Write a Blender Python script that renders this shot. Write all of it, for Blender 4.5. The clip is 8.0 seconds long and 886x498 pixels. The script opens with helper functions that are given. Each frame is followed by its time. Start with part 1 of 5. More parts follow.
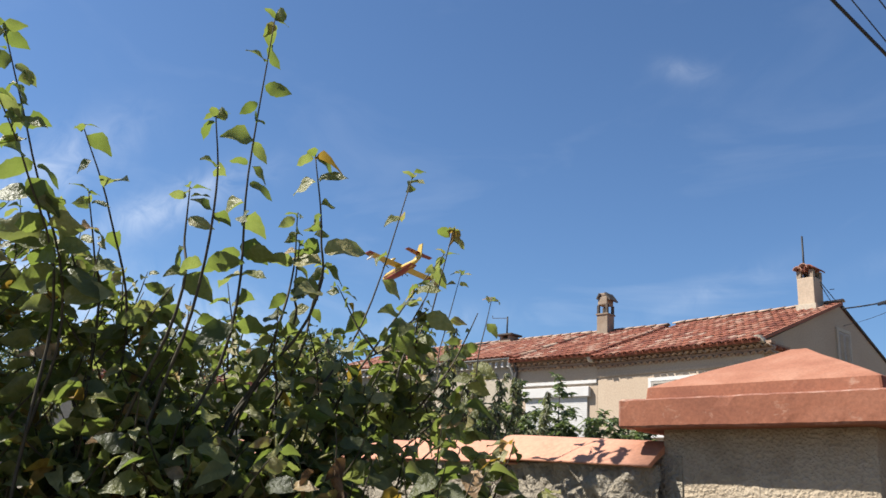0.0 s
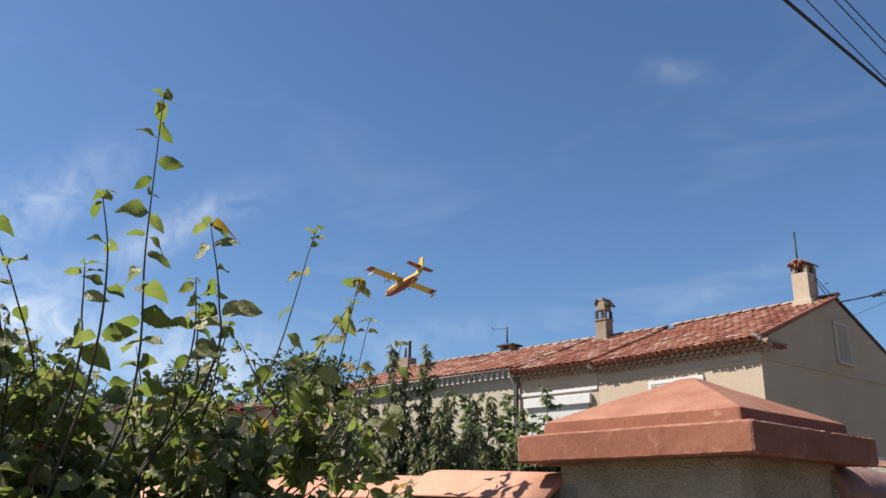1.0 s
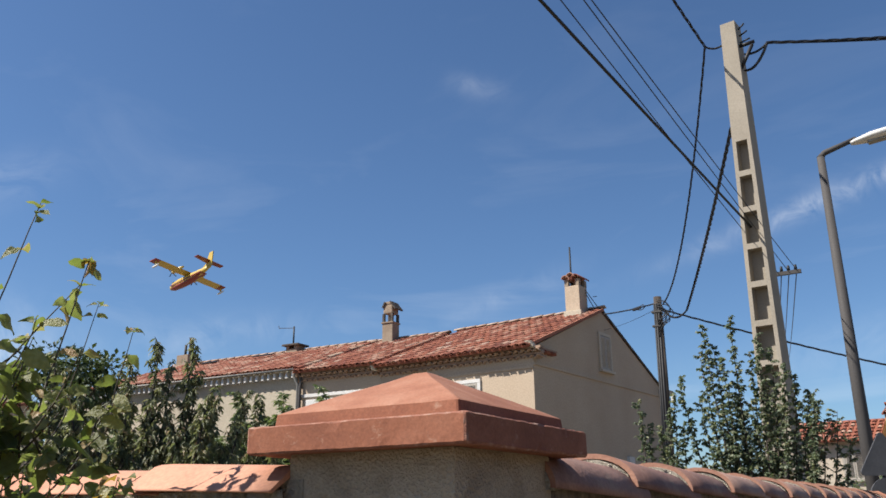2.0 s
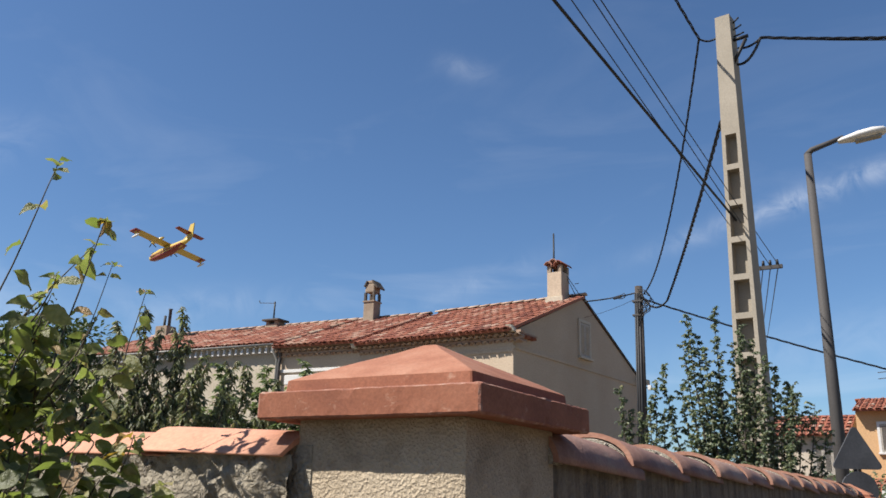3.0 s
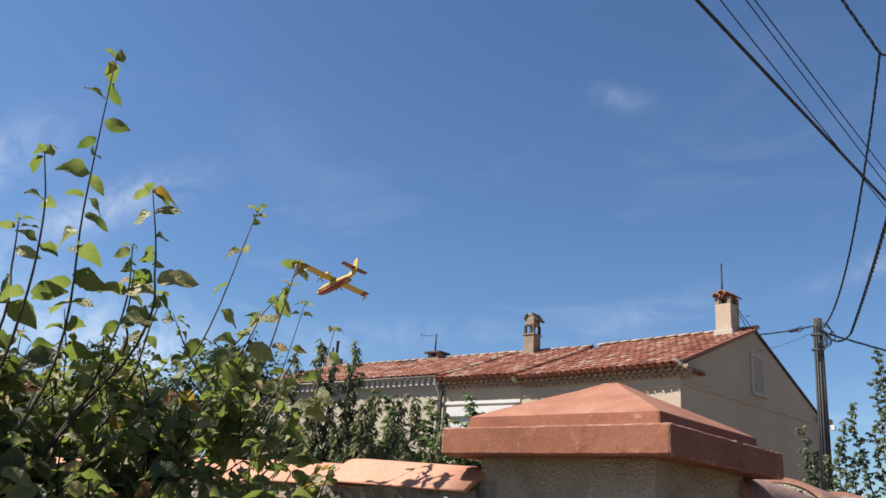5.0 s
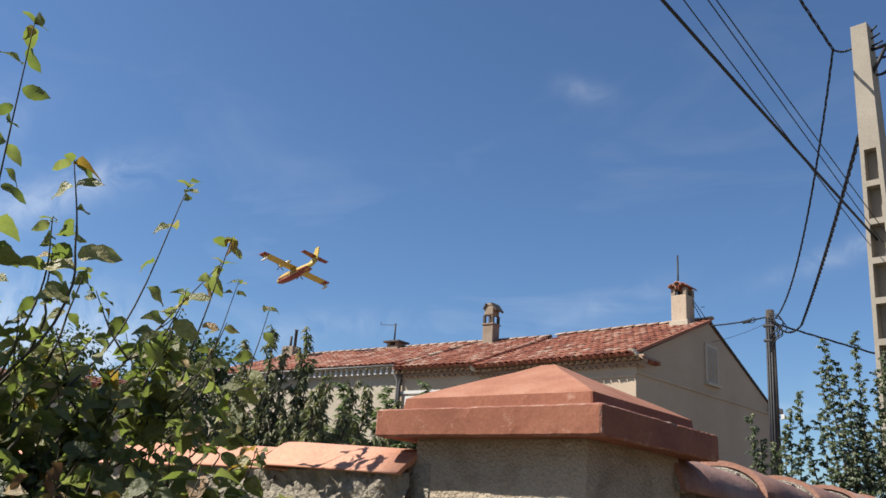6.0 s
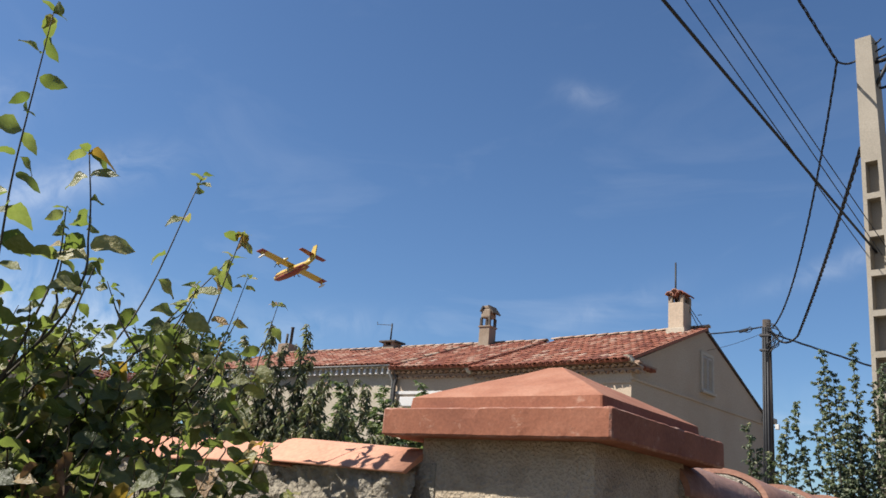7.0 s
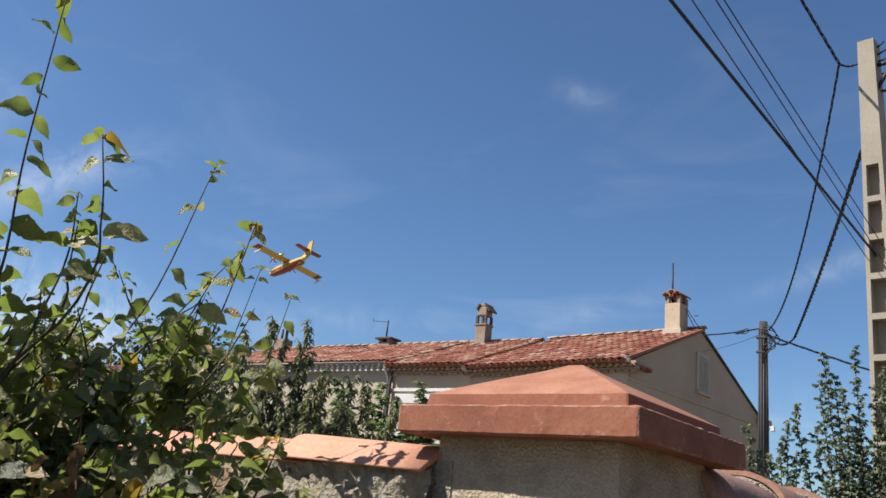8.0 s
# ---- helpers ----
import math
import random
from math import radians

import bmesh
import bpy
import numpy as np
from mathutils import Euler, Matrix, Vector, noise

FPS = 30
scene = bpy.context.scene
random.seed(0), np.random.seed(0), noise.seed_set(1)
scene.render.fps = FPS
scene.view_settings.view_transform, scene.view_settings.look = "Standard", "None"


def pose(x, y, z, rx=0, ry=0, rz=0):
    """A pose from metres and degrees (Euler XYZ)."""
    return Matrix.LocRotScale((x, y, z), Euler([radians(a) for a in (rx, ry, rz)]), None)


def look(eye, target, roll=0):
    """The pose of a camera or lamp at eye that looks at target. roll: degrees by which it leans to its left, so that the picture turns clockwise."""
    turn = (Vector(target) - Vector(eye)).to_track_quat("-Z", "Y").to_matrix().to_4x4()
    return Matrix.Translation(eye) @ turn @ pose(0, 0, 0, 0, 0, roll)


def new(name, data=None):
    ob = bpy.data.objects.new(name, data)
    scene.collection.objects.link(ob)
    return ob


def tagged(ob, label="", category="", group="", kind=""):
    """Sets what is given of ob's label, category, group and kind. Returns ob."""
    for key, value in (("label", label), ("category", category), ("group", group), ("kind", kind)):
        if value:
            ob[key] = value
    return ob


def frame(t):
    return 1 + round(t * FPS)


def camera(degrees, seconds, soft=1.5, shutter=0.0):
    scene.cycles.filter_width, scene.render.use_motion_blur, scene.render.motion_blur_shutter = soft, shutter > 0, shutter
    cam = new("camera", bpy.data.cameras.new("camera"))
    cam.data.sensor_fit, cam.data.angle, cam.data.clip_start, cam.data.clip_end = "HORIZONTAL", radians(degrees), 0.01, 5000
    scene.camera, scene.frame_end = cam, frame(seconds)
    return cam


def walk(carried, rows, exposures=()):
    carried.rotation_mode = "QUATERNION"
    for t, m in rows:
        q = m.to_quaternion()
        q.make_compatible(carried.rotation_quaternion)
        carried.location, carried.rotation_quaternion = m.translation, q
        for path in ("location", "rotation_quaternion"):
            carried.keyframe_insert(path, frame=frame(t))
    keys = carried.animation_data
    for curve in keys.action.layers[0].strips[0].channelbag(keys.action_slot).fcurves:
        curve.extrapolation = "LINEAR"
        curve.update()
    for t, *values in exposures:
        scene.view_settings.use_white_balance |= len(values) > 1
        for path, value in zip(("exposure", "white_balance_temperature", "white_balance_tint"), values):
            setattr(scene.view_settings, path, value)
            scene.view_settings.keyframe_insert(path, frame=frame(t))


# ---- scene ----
# ---- camera and walk ----
cam = camera(55.87, 8.0, soft=1.6)
walk(cam, [
    (0, pose(0.428, -1.347, 1.605, 106.55, 0, 46.89) @ pose(0, 0, 0, 0, 0, 3.58)),
    (0.5, pose(0.492, -1.206, 1.672, 107.68, 0, 47.86) @ pose(0, 0, 0, 0, 0, 2.04)),
    (1, pose(0.643, -1.271, 1.661, 107.35, 0, 47.01) @ pose(0, 0, 0, 0, 0, 0.58)),
    (1.5, pose(0.698, -1.194, 1.644, 107.63, 0, 37.95) @ pose(0, 0, 0, 0, 0, -1.35)),
    (1.7, pose(0.723, -1.196, 1.648, 108.00, 0, 34.28) @ pose(0, 0, 0, 0, 0, -1.86)),
    (2.8, pose(0.673, -1.208, 1.622, 106.60, 0, 30.30) @ pose(0, 0, 0, 0, 0, 1.05)),
    (3, pose(0.667, -1.244, 1.622, 106.25, 0, 31.06) @ pose(0, 0, 0, 0, 0, 1.51)),
    (3.5, pose(0.645, -1.291, 1.631, 106.45, 0, 33.17) @ pose(0, 0, 0, 0, 0, 2.88)),
    (4, pose(0.612, -1.302, 1.639, 108.00, 0, 37.69) @ pose(0, 0, 0, 0, 0, 3.92)),
    (4.5, pose(0.624, -1.296, 1.631, 108.19, 0, 41.45) @ pose(0, 0, 0, 0, 0, 4.08)),
    (4.7, pose(0.631, -1.295, 1.628, 108.03, 0, 42.42) @ pose(0, 0, 0, 0, 0, 4.10)),
    (5.8, pose(0.661, -1.228, 1.623, 107.40, 0, 41.89) @ pose(0, 0, 0, 0, 0, 3.94)),
    (6, pose(0.656, -1.222, 1.618, 107.43, 0, 39.63) @ pose(0, 0, 0, 0, 0, 3.81)),
    (6.5, pose(0.644, -1.231, 1.614, 107.43, 0, 39.13) @ pose(0, 0, 0, 0, 0, 4.50)),
    (7, pose(0.635, -1.238, 1.613, 107.54, 0, 39.48) @ pose(0, 0, 0, 0, 0, 5.26)),
    (7.5, pose(0.601, -1.245, 1.611, 107.45, 0, 39.19) @ pose(0, 0, 0, 0, 0, 5.76)),
    (8, pose(0.574, -1.234, 1.612, 107.41, 0, 39.17) @ pose(0, 0, 0, 0, 0, 5.97)),
], exposures=((0.0, 1.07), (0.8, 0.96), (1.5, 0.86), (3.0, 0.90), (3.8, 0.94), (4.5, 0.98), (6.0, 0.90), (8.0, 0.90)))

# ---- world, sun ----
SUN = Vector((-0.95, -1.0, 1.67)).normalized()
SUN_EL = math.asin(SUN.z)
SUN_ROT = math.atan2(SUN.x, SUN.y)


def build_world():
    world = bpy.data.worlds.new("sky")
    scene.world = world
    world.use_nodes = True
    nt = world.node_tree
    nt.nodes.clear()
    n, l = nt.nodes, nt.links
    out = n.new("ShaderNodeOutputWorld")
    bg = n.new("ShaderNodeBackground")
    bg.inputs["Strength"].default_value = 0.064
    sky = n.new("ShaderNodeTexSky")
    sky.sky_type = "NISHITA"
    sky.sun_disc = False
    sky.sun_elevation, sky.sun_rotation = SUN_EL, SUN_ROT
    sky.air_density, sky.dust_density, sky.ozone_density = 1.0, 0.5, 7.0
    coord = n.new("ShaderNodeTexCoord")
    # thin wind-drawn cirrus, denser towards the horizon
    stretch = n.new("ShaderNodeMapping")
    stretch.inputs["Rotation"].default_value = (0.25, 0.35, 0.6)
    stretch.inputs["Scale"].default_value = (1.6, 3.4, 7.5)
    l.new(coord.outputs["Generated"], stretch.inputs["Vector"])
    wisps = n.new("ShaderNodeTexNoise")
    wisps.inputs["Scale"].default_value, wisps.inputs["Detail"].default_value = 1.5, 7.0
    wisps.inputs["Roughness"].default_value, wisps.inputs["Distortion"].default_value = 0.55, 0.7
    l.new(stretch.outputs["Vector"], wisps.inputs["Vector"])
    fade = n.new("ShaderNodeMapRange")
    fade.inputs["From Min"].default_value, fade.inputs["From Max"].default_value = 0.55, 0.9
    fade.inputs["To Max"].default_value = 0.22
    l.new(wisps.outputs["Fac"], fade.inputs["Value"])
    split = n.new("ShaderNodeSeparateXYZ")
    l.new(coord.outputs["Generated"], split.inputs["Vector"])
    low = n.new("ShaderNodeMapRange")
    low.inputs["From Min"].default_value, low.inputs["From Max"].default_value = 0.45, 0.02
    low.inputs["To Min"].default_value, low.inputs["To Max"].default_value = 0.2, 1.3
    l.new(split.outputs["Z"], low.inputs["Value"])
    mul = n.new("ShaderNodeMath")
    mul.operation = "MULTIPLY"
    mul.use_clamp = True
    l.new(fade.outputs["Result"], mul.inputs[0])
    l.new(low.outputs["Result"], mul.inputs[1])
    # single drawn-out cirrus streaks and low cloud banks: centre, axis along, half length, half width, density
    feather = n.new("ShaderNodeTexNoise")
    feather.inputs["Scale"].default_value, feather.inputs["Detail"].default_value = 22.0, 6.0
    feather.inputs["Roughness"].default_value, feather.inputs["Distortion"].default_value = 0.6, 1.2
    l.new(coord.outputs["Generated"], feather.inputs["Vector"])
    fmap = n.new("ShaderNodeMapRange")
    fmap.inputs["From Min"].default_value, fmap.inputs["From Max"].default_value = 0.3, 0.75
    l.new(feather.outputs["Fac"], fmap.inputs["Value"])
    total = mul.outputs[0]

    def scalar(op, a, b):
        node = n.new("ShaderNodeMath")
        node.operation = op
        for sock, v in ((node.inputs[0], a), (node.inputs[1], b)):
            if isinstance(v, (int, float)):
                sock.default_value = v
            else:
                l.new(v, sock)
        return node.outputs[0]

    def onto(axis, centre):
        node = n.new("ShaderNodeVectorMath")
        node.operation = "DOT_PRODUCT"
        node.inputs[1].default_value = axis
        l.new(coord.outputs["Generated"], node.inputs[0])
        return scalar("SUBTRACT", node.outputs["Value"], Vector(axis).dot(centre))

    for centre, tangent, half_l, half_w, dens in (
        ((-0.10, 0.94, 0.322), (0.1, 0.003, 0.025), 0.15, 0.012, 0.36),
        ((-0.08, 0.98, 0.168), (0.1, 0.0, 0.014), 0.25, 0.030, 0.10),
        ((-0.870, 0.388, 0.30), (0.031, 0.044, 0.030), 0.10, 0.020, 0.40),
        ((-0.955, 0.22, 0.17), (0.2, 0.8, 0.05), 0.11, 0.055, 0.85),
        ((-0.882, 0.445, 0.155), (0.3, 0.8, -0.08), 0.10, 0.050, 0.60),
        ((-0.915, 0.26, 0.31), (0.1, 0.3, 0.3), 0.09, 0.03, 0.35),
        ((-0.436, 0.764, 0.476), (0.03, 0.02, -0.008), 0.030, 0.012, 0.15),
        ((-0.474, 0.848, 0.237), (0.05, 0.02, 0.02), 0.09, 0.014, 0.12),
        ((-0.716, 0.665, 0.20), (0.05, 0.05, 0.01), 0.09, 0.018, 0.14),
    ):
        c = Vector(centre).normalized()
        a = Vector(tangent)
        a = (a - c * a.dot(c)).normalized()
        w = c.cross(a)
        u = scalar("DIVIDE", onto(tuple(a), c), half_l)
        v = scalar("DIVIDE", onto(tuple(w), c), half_w)
        r2 = scalar("ADD", scalar("MULTIPLY", u, u), scalar("MULTIPLY", v, v))
        g = scalar("POWER", 2.718, scalar("MULTIPLY", r2, -1.0))
        front = n.new("ShaderNodeVectorMath")
        front.operation = "DOT_PRODUCT"
        front.inputs[1].default_value = c
        l.new(coord.outputs["Generated"], front.inputs[0])
        g = scalar("MULTIPLY", g, scalar("GREATER_THAN", front.outputs["Value"], 0.0))
        total = scalar("ADD", total, scalar("MULTIPLY", scalar("MULTIPLY", g, dens), fmap.outputs["Result"]))
    mix = n.new("ShaderNodeMix")
    mix.data_type = "RGBA"
    mix.clamp_factor = True
    mix.inputs["B"].default_value = (9.0, 9.3, 9.8, 1)
    l.new(total, mix.inputs["Factor"])
    clear = n.new("ShaderNodeMix")
    clear.data_type, clear.blend_type = "RGBA", "MULTIPLY"
    clear.inputs["Factor"].default_value = 1.0
    clear.inputs["B"].default_value = (0.91, 0.985, 1.03, 1)
    l.new(sky.outputs["Color"], clear.inputs["A"])
    l.new(clear.outputs["Result"], mix.inputs["A"])
    l.new(mix.outputs["Result"], bg.inputs["Color"])
    l.new(bg.outputs["Background"], out.inputs["Surface"])


build_world()
sun_data = bpy.data.lights.new("sun", "SUN")
sun_data.energy, sun_data.angle, sun_data.color = 5.0, radians(0.53), (1.0, 0.95, 0.87)
sun = new("sun", sun_data)
sun.matrix_world = look((-30, -25, 42), (-30 - SUN.x, -25 - SUN.y, 42 - SUN.z))


# ---- materials ----
def ramp_stops(node, stops):
    els = node.color_ramp.elements
    while len(els) < len(stops):
        els.new(0.5)
    for el, (p, c) in zip(els, stops):
        el.position, el.color = p, (*c, 1)


def surface(name, colours, scale=3.0, fine=60.0, rough=0.85, bump=0.3, depth=0.01, per_piece=0.0, stains=None, spec=0.3, coarse_bump=0.0, metal=0.0, stretch=(1, 1, 1)):
    """A rough procedural surface: large-scale tone, fine grain, bump, optional tone per piece and dark stains."""
    m = bpy.data.materials.new(name)
    m.use_nodes = True
    nt = m.node_tree
    n, l = nt.nodes, nt.links
    b = n["Principled BSDF"]
    b.inputs["Roughness"].default_value = rough
    b.inputs["Metallic"].default_value = metal
    b.inputs["Specular IOR Level"].default_value = spec
    co = n.new("ShaderNodeTexCoord")
    big = n.new("ShaderNodeTexNoise")
    big.inputs["Scale"].default_value, big.inputs["Detail"].default_value = scale, 6.0
    big.inputs["Roughness"].default_value = 0.6
    mapped = n.new("ShaderNodeMapping")
    mapped.inputs["Scale"].default_value = stretch
    l.new(co.outputs["Object"], mapped.inputs["Vector"])
    l.new(mapped.outputs["Vector"], big.inputs["Vector"])
    val = big.outputs["Fac"]
    if per_piece:
        info = n.new("ShaderNodeObjectInfo")
        geo = n.new("ShaderNodeNewGeometry")
        both = n.new("ShaderNodeMath")
        both.operation = "ADD"
        l.new(info.outputs["Random"], both.inputs[0])
        l.new(geo.outputs["Random Per Island"], both.inputs[1])
        wrap = n.new("ShaderNodeMath")
        wrap.operation = "FRACT"
        l.new(both.outputs[0], wrap.inputs[0])
        mixv = n.new("ShaderNodeMix")
        mixv.inputs["Factor"].default_value = per_piece
        l.new(big.outputs["Fac"], mixv.inputs["A"])
        l.new(wrap.outputs[0], mixv.inputs["B"])
        val = mixv.outputs["Result"]
    ramp = n.new("ShaderNodeValToRGB")
    k = len(colours)
    lo, hi = (0.3, 0.7) if per_piece < 0.5 else (0.05, 0.95)
    ramp_stops(ramp, [(lo + (hi - lo) * i / max(1, k - 1), tuple(0.8 * v for v in c)) for i, c in enumerate(colours)])
    l.new(val, ramp.inputs["Fac"])
    grain = n.new("ShaderNodeTexNoise")
    grain.inputs["Scale"].default_value, grain.inputs["Detail"].default_value = fine, 4.0
    l.new(co.outputs["Object"], grain.inputs["Vector"])
    tone = n.new("ShaderNodeMapRange")
    tone.inputs["From Min"].default_value, tone.inputs["From Max"].default_value = 0.3, 0.7
    tone.inputs["To Min"].default_value, tone.inputs["To Max"].default_value = 0.86, 1.12
    l.new(grain.outputs["Fac"], tone.inputs["Value"])
    mul = n.new("ShaderNodeMix")
    mul.data_type, mul.blend_type = "RGBA", "MULTIPLY"
    mul.inputs["Factor"].default_value = 1.0
    l.new(ramp.outputs["Color"], mul.inputs["A"])
    l.new(tone.outputs["Result"], mul.inputs["B"])
    col = mul.outputs["Result"]
    if stains:
        blot = n.new("ShaderNodeTexNoise")
        blot.inputs["Scale"].default_value, blot.inputs["Detail"].default_value = stains[1], 8.0
        blot.inputs["Roughness"].default_value, blot.inputs["Distortion"].default_value = 0.65, 0.4
        l.new(mapped.outputs["Vector"], blot.inputs["Vector"])
        cut = n.new("ShaderNodeMapRange")
        cut.inputs["From Min"].default_value, cut.inputs["From Max"].default_value = stains[2], stains[2] + 0.16
        cut.inputs["To Max"].default_value = stains[3]
        l.new(blot.outputs["Fac"], cut.inputs["Value"])
        st = n.new("ShaderNodeMix")
        st.data_type = "RGBA"
        st.inputs["B"].default_value = (*stains[0], 1)
        l.new(cut.outputs["Result"], st.inputs["Factor"])
        l.new(col, st.inputs["A"])
        col = st.outputs["Result"]
    l.new(col, b.inputs["Base Color"])
    if bump:
        bp = n.new("ShaderNodeBump")
        bp.inputs["Strength"].default_value, bp.inputs["Distance"].default_value = bump, depth
        l.new(grain.outputs["Fac"], bp.inputs["Height"])
        if coarse_bump:
            b2 = n.new("ShaderNodeBump")
            b2.inputs["Strength"].default_value, b2.inputs["Distance"].default_value = coarse_bump, depth * 3
            l.new(big.outputs["Fac"], b2.inputs["Height"])
            l.new(b2.outputs["Normal"], bp.inputs["Normal"])
        l.new(bp.outputs["Normal"], b.inputs["Normal"])
    return m


def leaf_material(name, colours, rough=0.45, through_light=0.35, glow=(0.42, 0.50, 0.08)):
    m = bpy.data.materials.new(name)
    m.use_nodes = True
    nt = m.node_tree
    n, l = nt.nodes, nt.links
    b = n["Principled BSDF"]
    b.inputs["Roughness"].default_value = rough
    b.inputs["Specular IOR Level"].default_value = 0.35
    info = n.new("ShaderNodeObjectInfo")
    geo = n.new("ShaderNodeNewGeometry")
    both = n.new("ShaderNodeMath")
    both.operation = "ADD"
    l.new(info.outputs["Random"], both.inputs[0])
    l.new(geo.outputs["Random Per Island"], both.inputs[1])
    wrap = n.new("ShaderNodeMath")
    wrap.operation = "FRACT"
    l.new(both.outputs[0], wrap.inputs[0])
    ramp = n.new("ShaderNodeValToRGB")
    ramp_stops(ramp, colours)
    l.new(wrap.outputs[0], ramp.inputs["Fac"])
    co = n.new("ShaderNodeTexCoord")
    vein = n.new("ShaderNodeTexNoise")
    vein.inputs["Scale"].default_value, vein.inputs["Detail"].default_value = 115.0, 5.0
    l.new(co.outputs["Object"], vein.inputs["Vector"])
    tone = n.new("ShaderNodeMapRange")
    tone.inputs["To Min"].default_value, tone.inputs["To Max"].default_value = 0.35, 1.6
    l.new(vein.outputs["Fac"], tone.inputs["Value"])
    mul = n.new("ShaderNodeMix")
    mul.data_type, mul.blend_type = "RGBA", "MULTIPLY"
    mul.inputs["Factor"].default_value = 1.0
    l.new(ramp.outputs["Color"], mul.inputs["A"])
    l.new(tone.outputs["Result"], mul.inputs["B"])
    l.new(mul.outputs["Result"], b.inputs["Base Color"])
    crumple = n.new("ShaderNodeBump")
    crumple.inputs["Strength"].default_value, crumple.inputs["Distance"].default_value = 0.8, 0.006
    l.new(vein.outputs["Fac"], crumple.inputs["Height"])
    l.new(crumple.outputs["Normal"], b.inputs["Normal"])
    tr = n.new("ShaderNodeBsdfTranslucent")
    tint = n.new("ShaderNodeMix")
    tint.data_type = "RGBA"
    tint.inputs["Factor"].default_value = 0.6
    tint.inputs["B"].default_value = (*glow, 1)
    l.new(mul.outputs["Result"], tint.inputs["A"])
    l.new(tint.outputs["Result"], tr.inputs["Color"])
    mix = n.new("ShaderNodeMixShader")
    mix.inputs["Fac"].default_value = through_light
    l.new(b.outputs["BSDF"], mix.inputs[1])
    l.new(tr.outputs["BSDF"], mix.inputs[2])
    l.new(mix.outputs["Shader"], n["Material Output"].inputs["Surface"])
    return m


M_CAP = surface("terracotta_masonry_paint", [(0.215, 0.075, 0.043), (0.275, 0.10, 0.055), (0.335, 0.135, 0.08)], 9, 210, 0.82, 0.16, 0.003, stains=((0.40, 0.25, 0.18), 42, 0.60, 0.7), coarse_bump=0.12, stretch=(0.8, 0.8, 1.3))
# cap paint made paler for the tops: sunlight put into the colour, stains on it
M_CAP_TOP_LIT = surface("sunlit_tone_cap_paint", [(0.27, 0.105, 0.062), (0.335, 0.145, 0.088), (0.40, 0.20, 0.13)], 11, 210, 0.85, 0.18, 0.003, stains=((0.17, 0.075, 0.045), 18, 0.60, 0.7), coarse_bump=0.2)
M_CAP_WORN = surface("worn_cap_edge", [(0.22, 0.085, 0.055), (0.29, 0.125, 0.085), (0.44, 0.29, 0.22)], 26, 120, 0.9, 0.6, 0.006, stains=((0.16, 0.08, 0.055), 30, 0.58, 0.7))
M_CAST = surface("beige_roughcast", [(0.43, 0.345, 0.245), (0.51, 0.42, 0.31)], 6, 170, 0.95, 0.9, 0.010, stains=((0.19, 0.145, 0.10), 7.0, 0.50, 0.62), coarse_bump=0.2, stretch=(1, 1, 1.3))
M_STONE = surface("weathered_rubble_stone", [(0.30, 0.26, 0.20), (0.42, 0.37, 0.29), (0.52, 0.46, 0.37)], 14, 90, 0.95, 1.0, 0.012, per_piece=0.35, stains=((0.16, 0.135, 0.10), 11, 0.58, 0.6), coarse_bump=0.6)
M_BLOCK = surface("rubble_block", [(0.26, 0.225, 0.17), (0.36, 0.31, 0.245), (0.46, 0.40, 0.32)], 5, 8, 0.95, 0.8, 0.05, per_piece=0.5, stains=((0.15, 0.125, 0.095), 3, 0.5, 0.6), coarse_bump=0.6)
M_CAST_DIRTY = surface("dirty_roughcast", [(0.10, 0.082, 0.065), (0.19, 0.155, 0.118), (0.30, 0.25, 0.19)], 16, 70, 0.95, 1.0, 0.014, stains=((0.055, 0.045, 0.036), 14, 0.50, 0.8), coarse_bump=0.6, stretch=(1, 1, 0.22))
M_SOOT = surface("sooty_render", [(0.045, 0.038, 0.034), (0.13, 0.105, 0.085)], 4, 30, 0.95, 0.5, 0.008)
M_MORTAR = surface("grey_lime_mortar", [(0.28, 0.25, 0.20), (0.42, 0.37, 0.29)], 18, 150, 0.97, 1.0, 0.012, stains=((0.12, 0.10, 0.08), 9, 0.56, 0.6))
M_PEBBLE = surface("pale_pebbly_mortar", [(0.30, 0.26, 0.20), (0.62, 0.56, 0.46)], 90, 260, 0.95, 1.0, 0.012)
M_COPING = surface("salmon_clay_tile", [(0.50, 0.225, 0.14), (0.55, 0.262, 0.168), (0.58, 0.30, 0.20)], 6, 120, 0.8, 0.2, 0.003, per_piece=0.3, stains=((0.34, 0.18, 0.12), 9, 0.66, 0.4))
M_TILE_END = surface("clean_clay_edge", [(0.30, 0.145, 0.10), (0.42, 0.23, 0.16)], 20, 120, 0.85, 0.4, 0.004)
M_COPING_OLD = surface("weathered_clay_tile", [(0.22, 0.12, 0.10), (0.31, 0.18, 0.145), (0.40, 0.26, 0.205)], 9, 120, 0.85, 0.4, 0.004, per_piece=0.3, stains=((0.30, 0.235, 0.175), 10, 0.56, 0.65))
M_ROOF = surface("old_canal_tile", [(0.15, 0.055, 0.04), (0.25, 0.082, 0.052), (0.32, 0.115, 0.07), (0.36, 0.17, 0.115), (0.48, 0.34, 0.26)], 2.5, 40, 0.9, 0.4, 0.006, per_piece=0.8, stains=((0.25, 0.12, 0.08), 3, 0.62, 0.5))
M_EAVE = surface("pale_corbel_tile", [(0.33, 0.20, 0.14), (0.42, 0.29, 0.21), (0.47, 0.36, 0.27)], 4, 40, 0.9, 0.3, 0.005, per_piece=0.6)
M_EAVE_PALE = surface("pale_window_surround", [(0.50, 0.42, 0.33), (0.58, 0.50, 0.40)], 2, 30, 0.9, 0.3, 0.004)
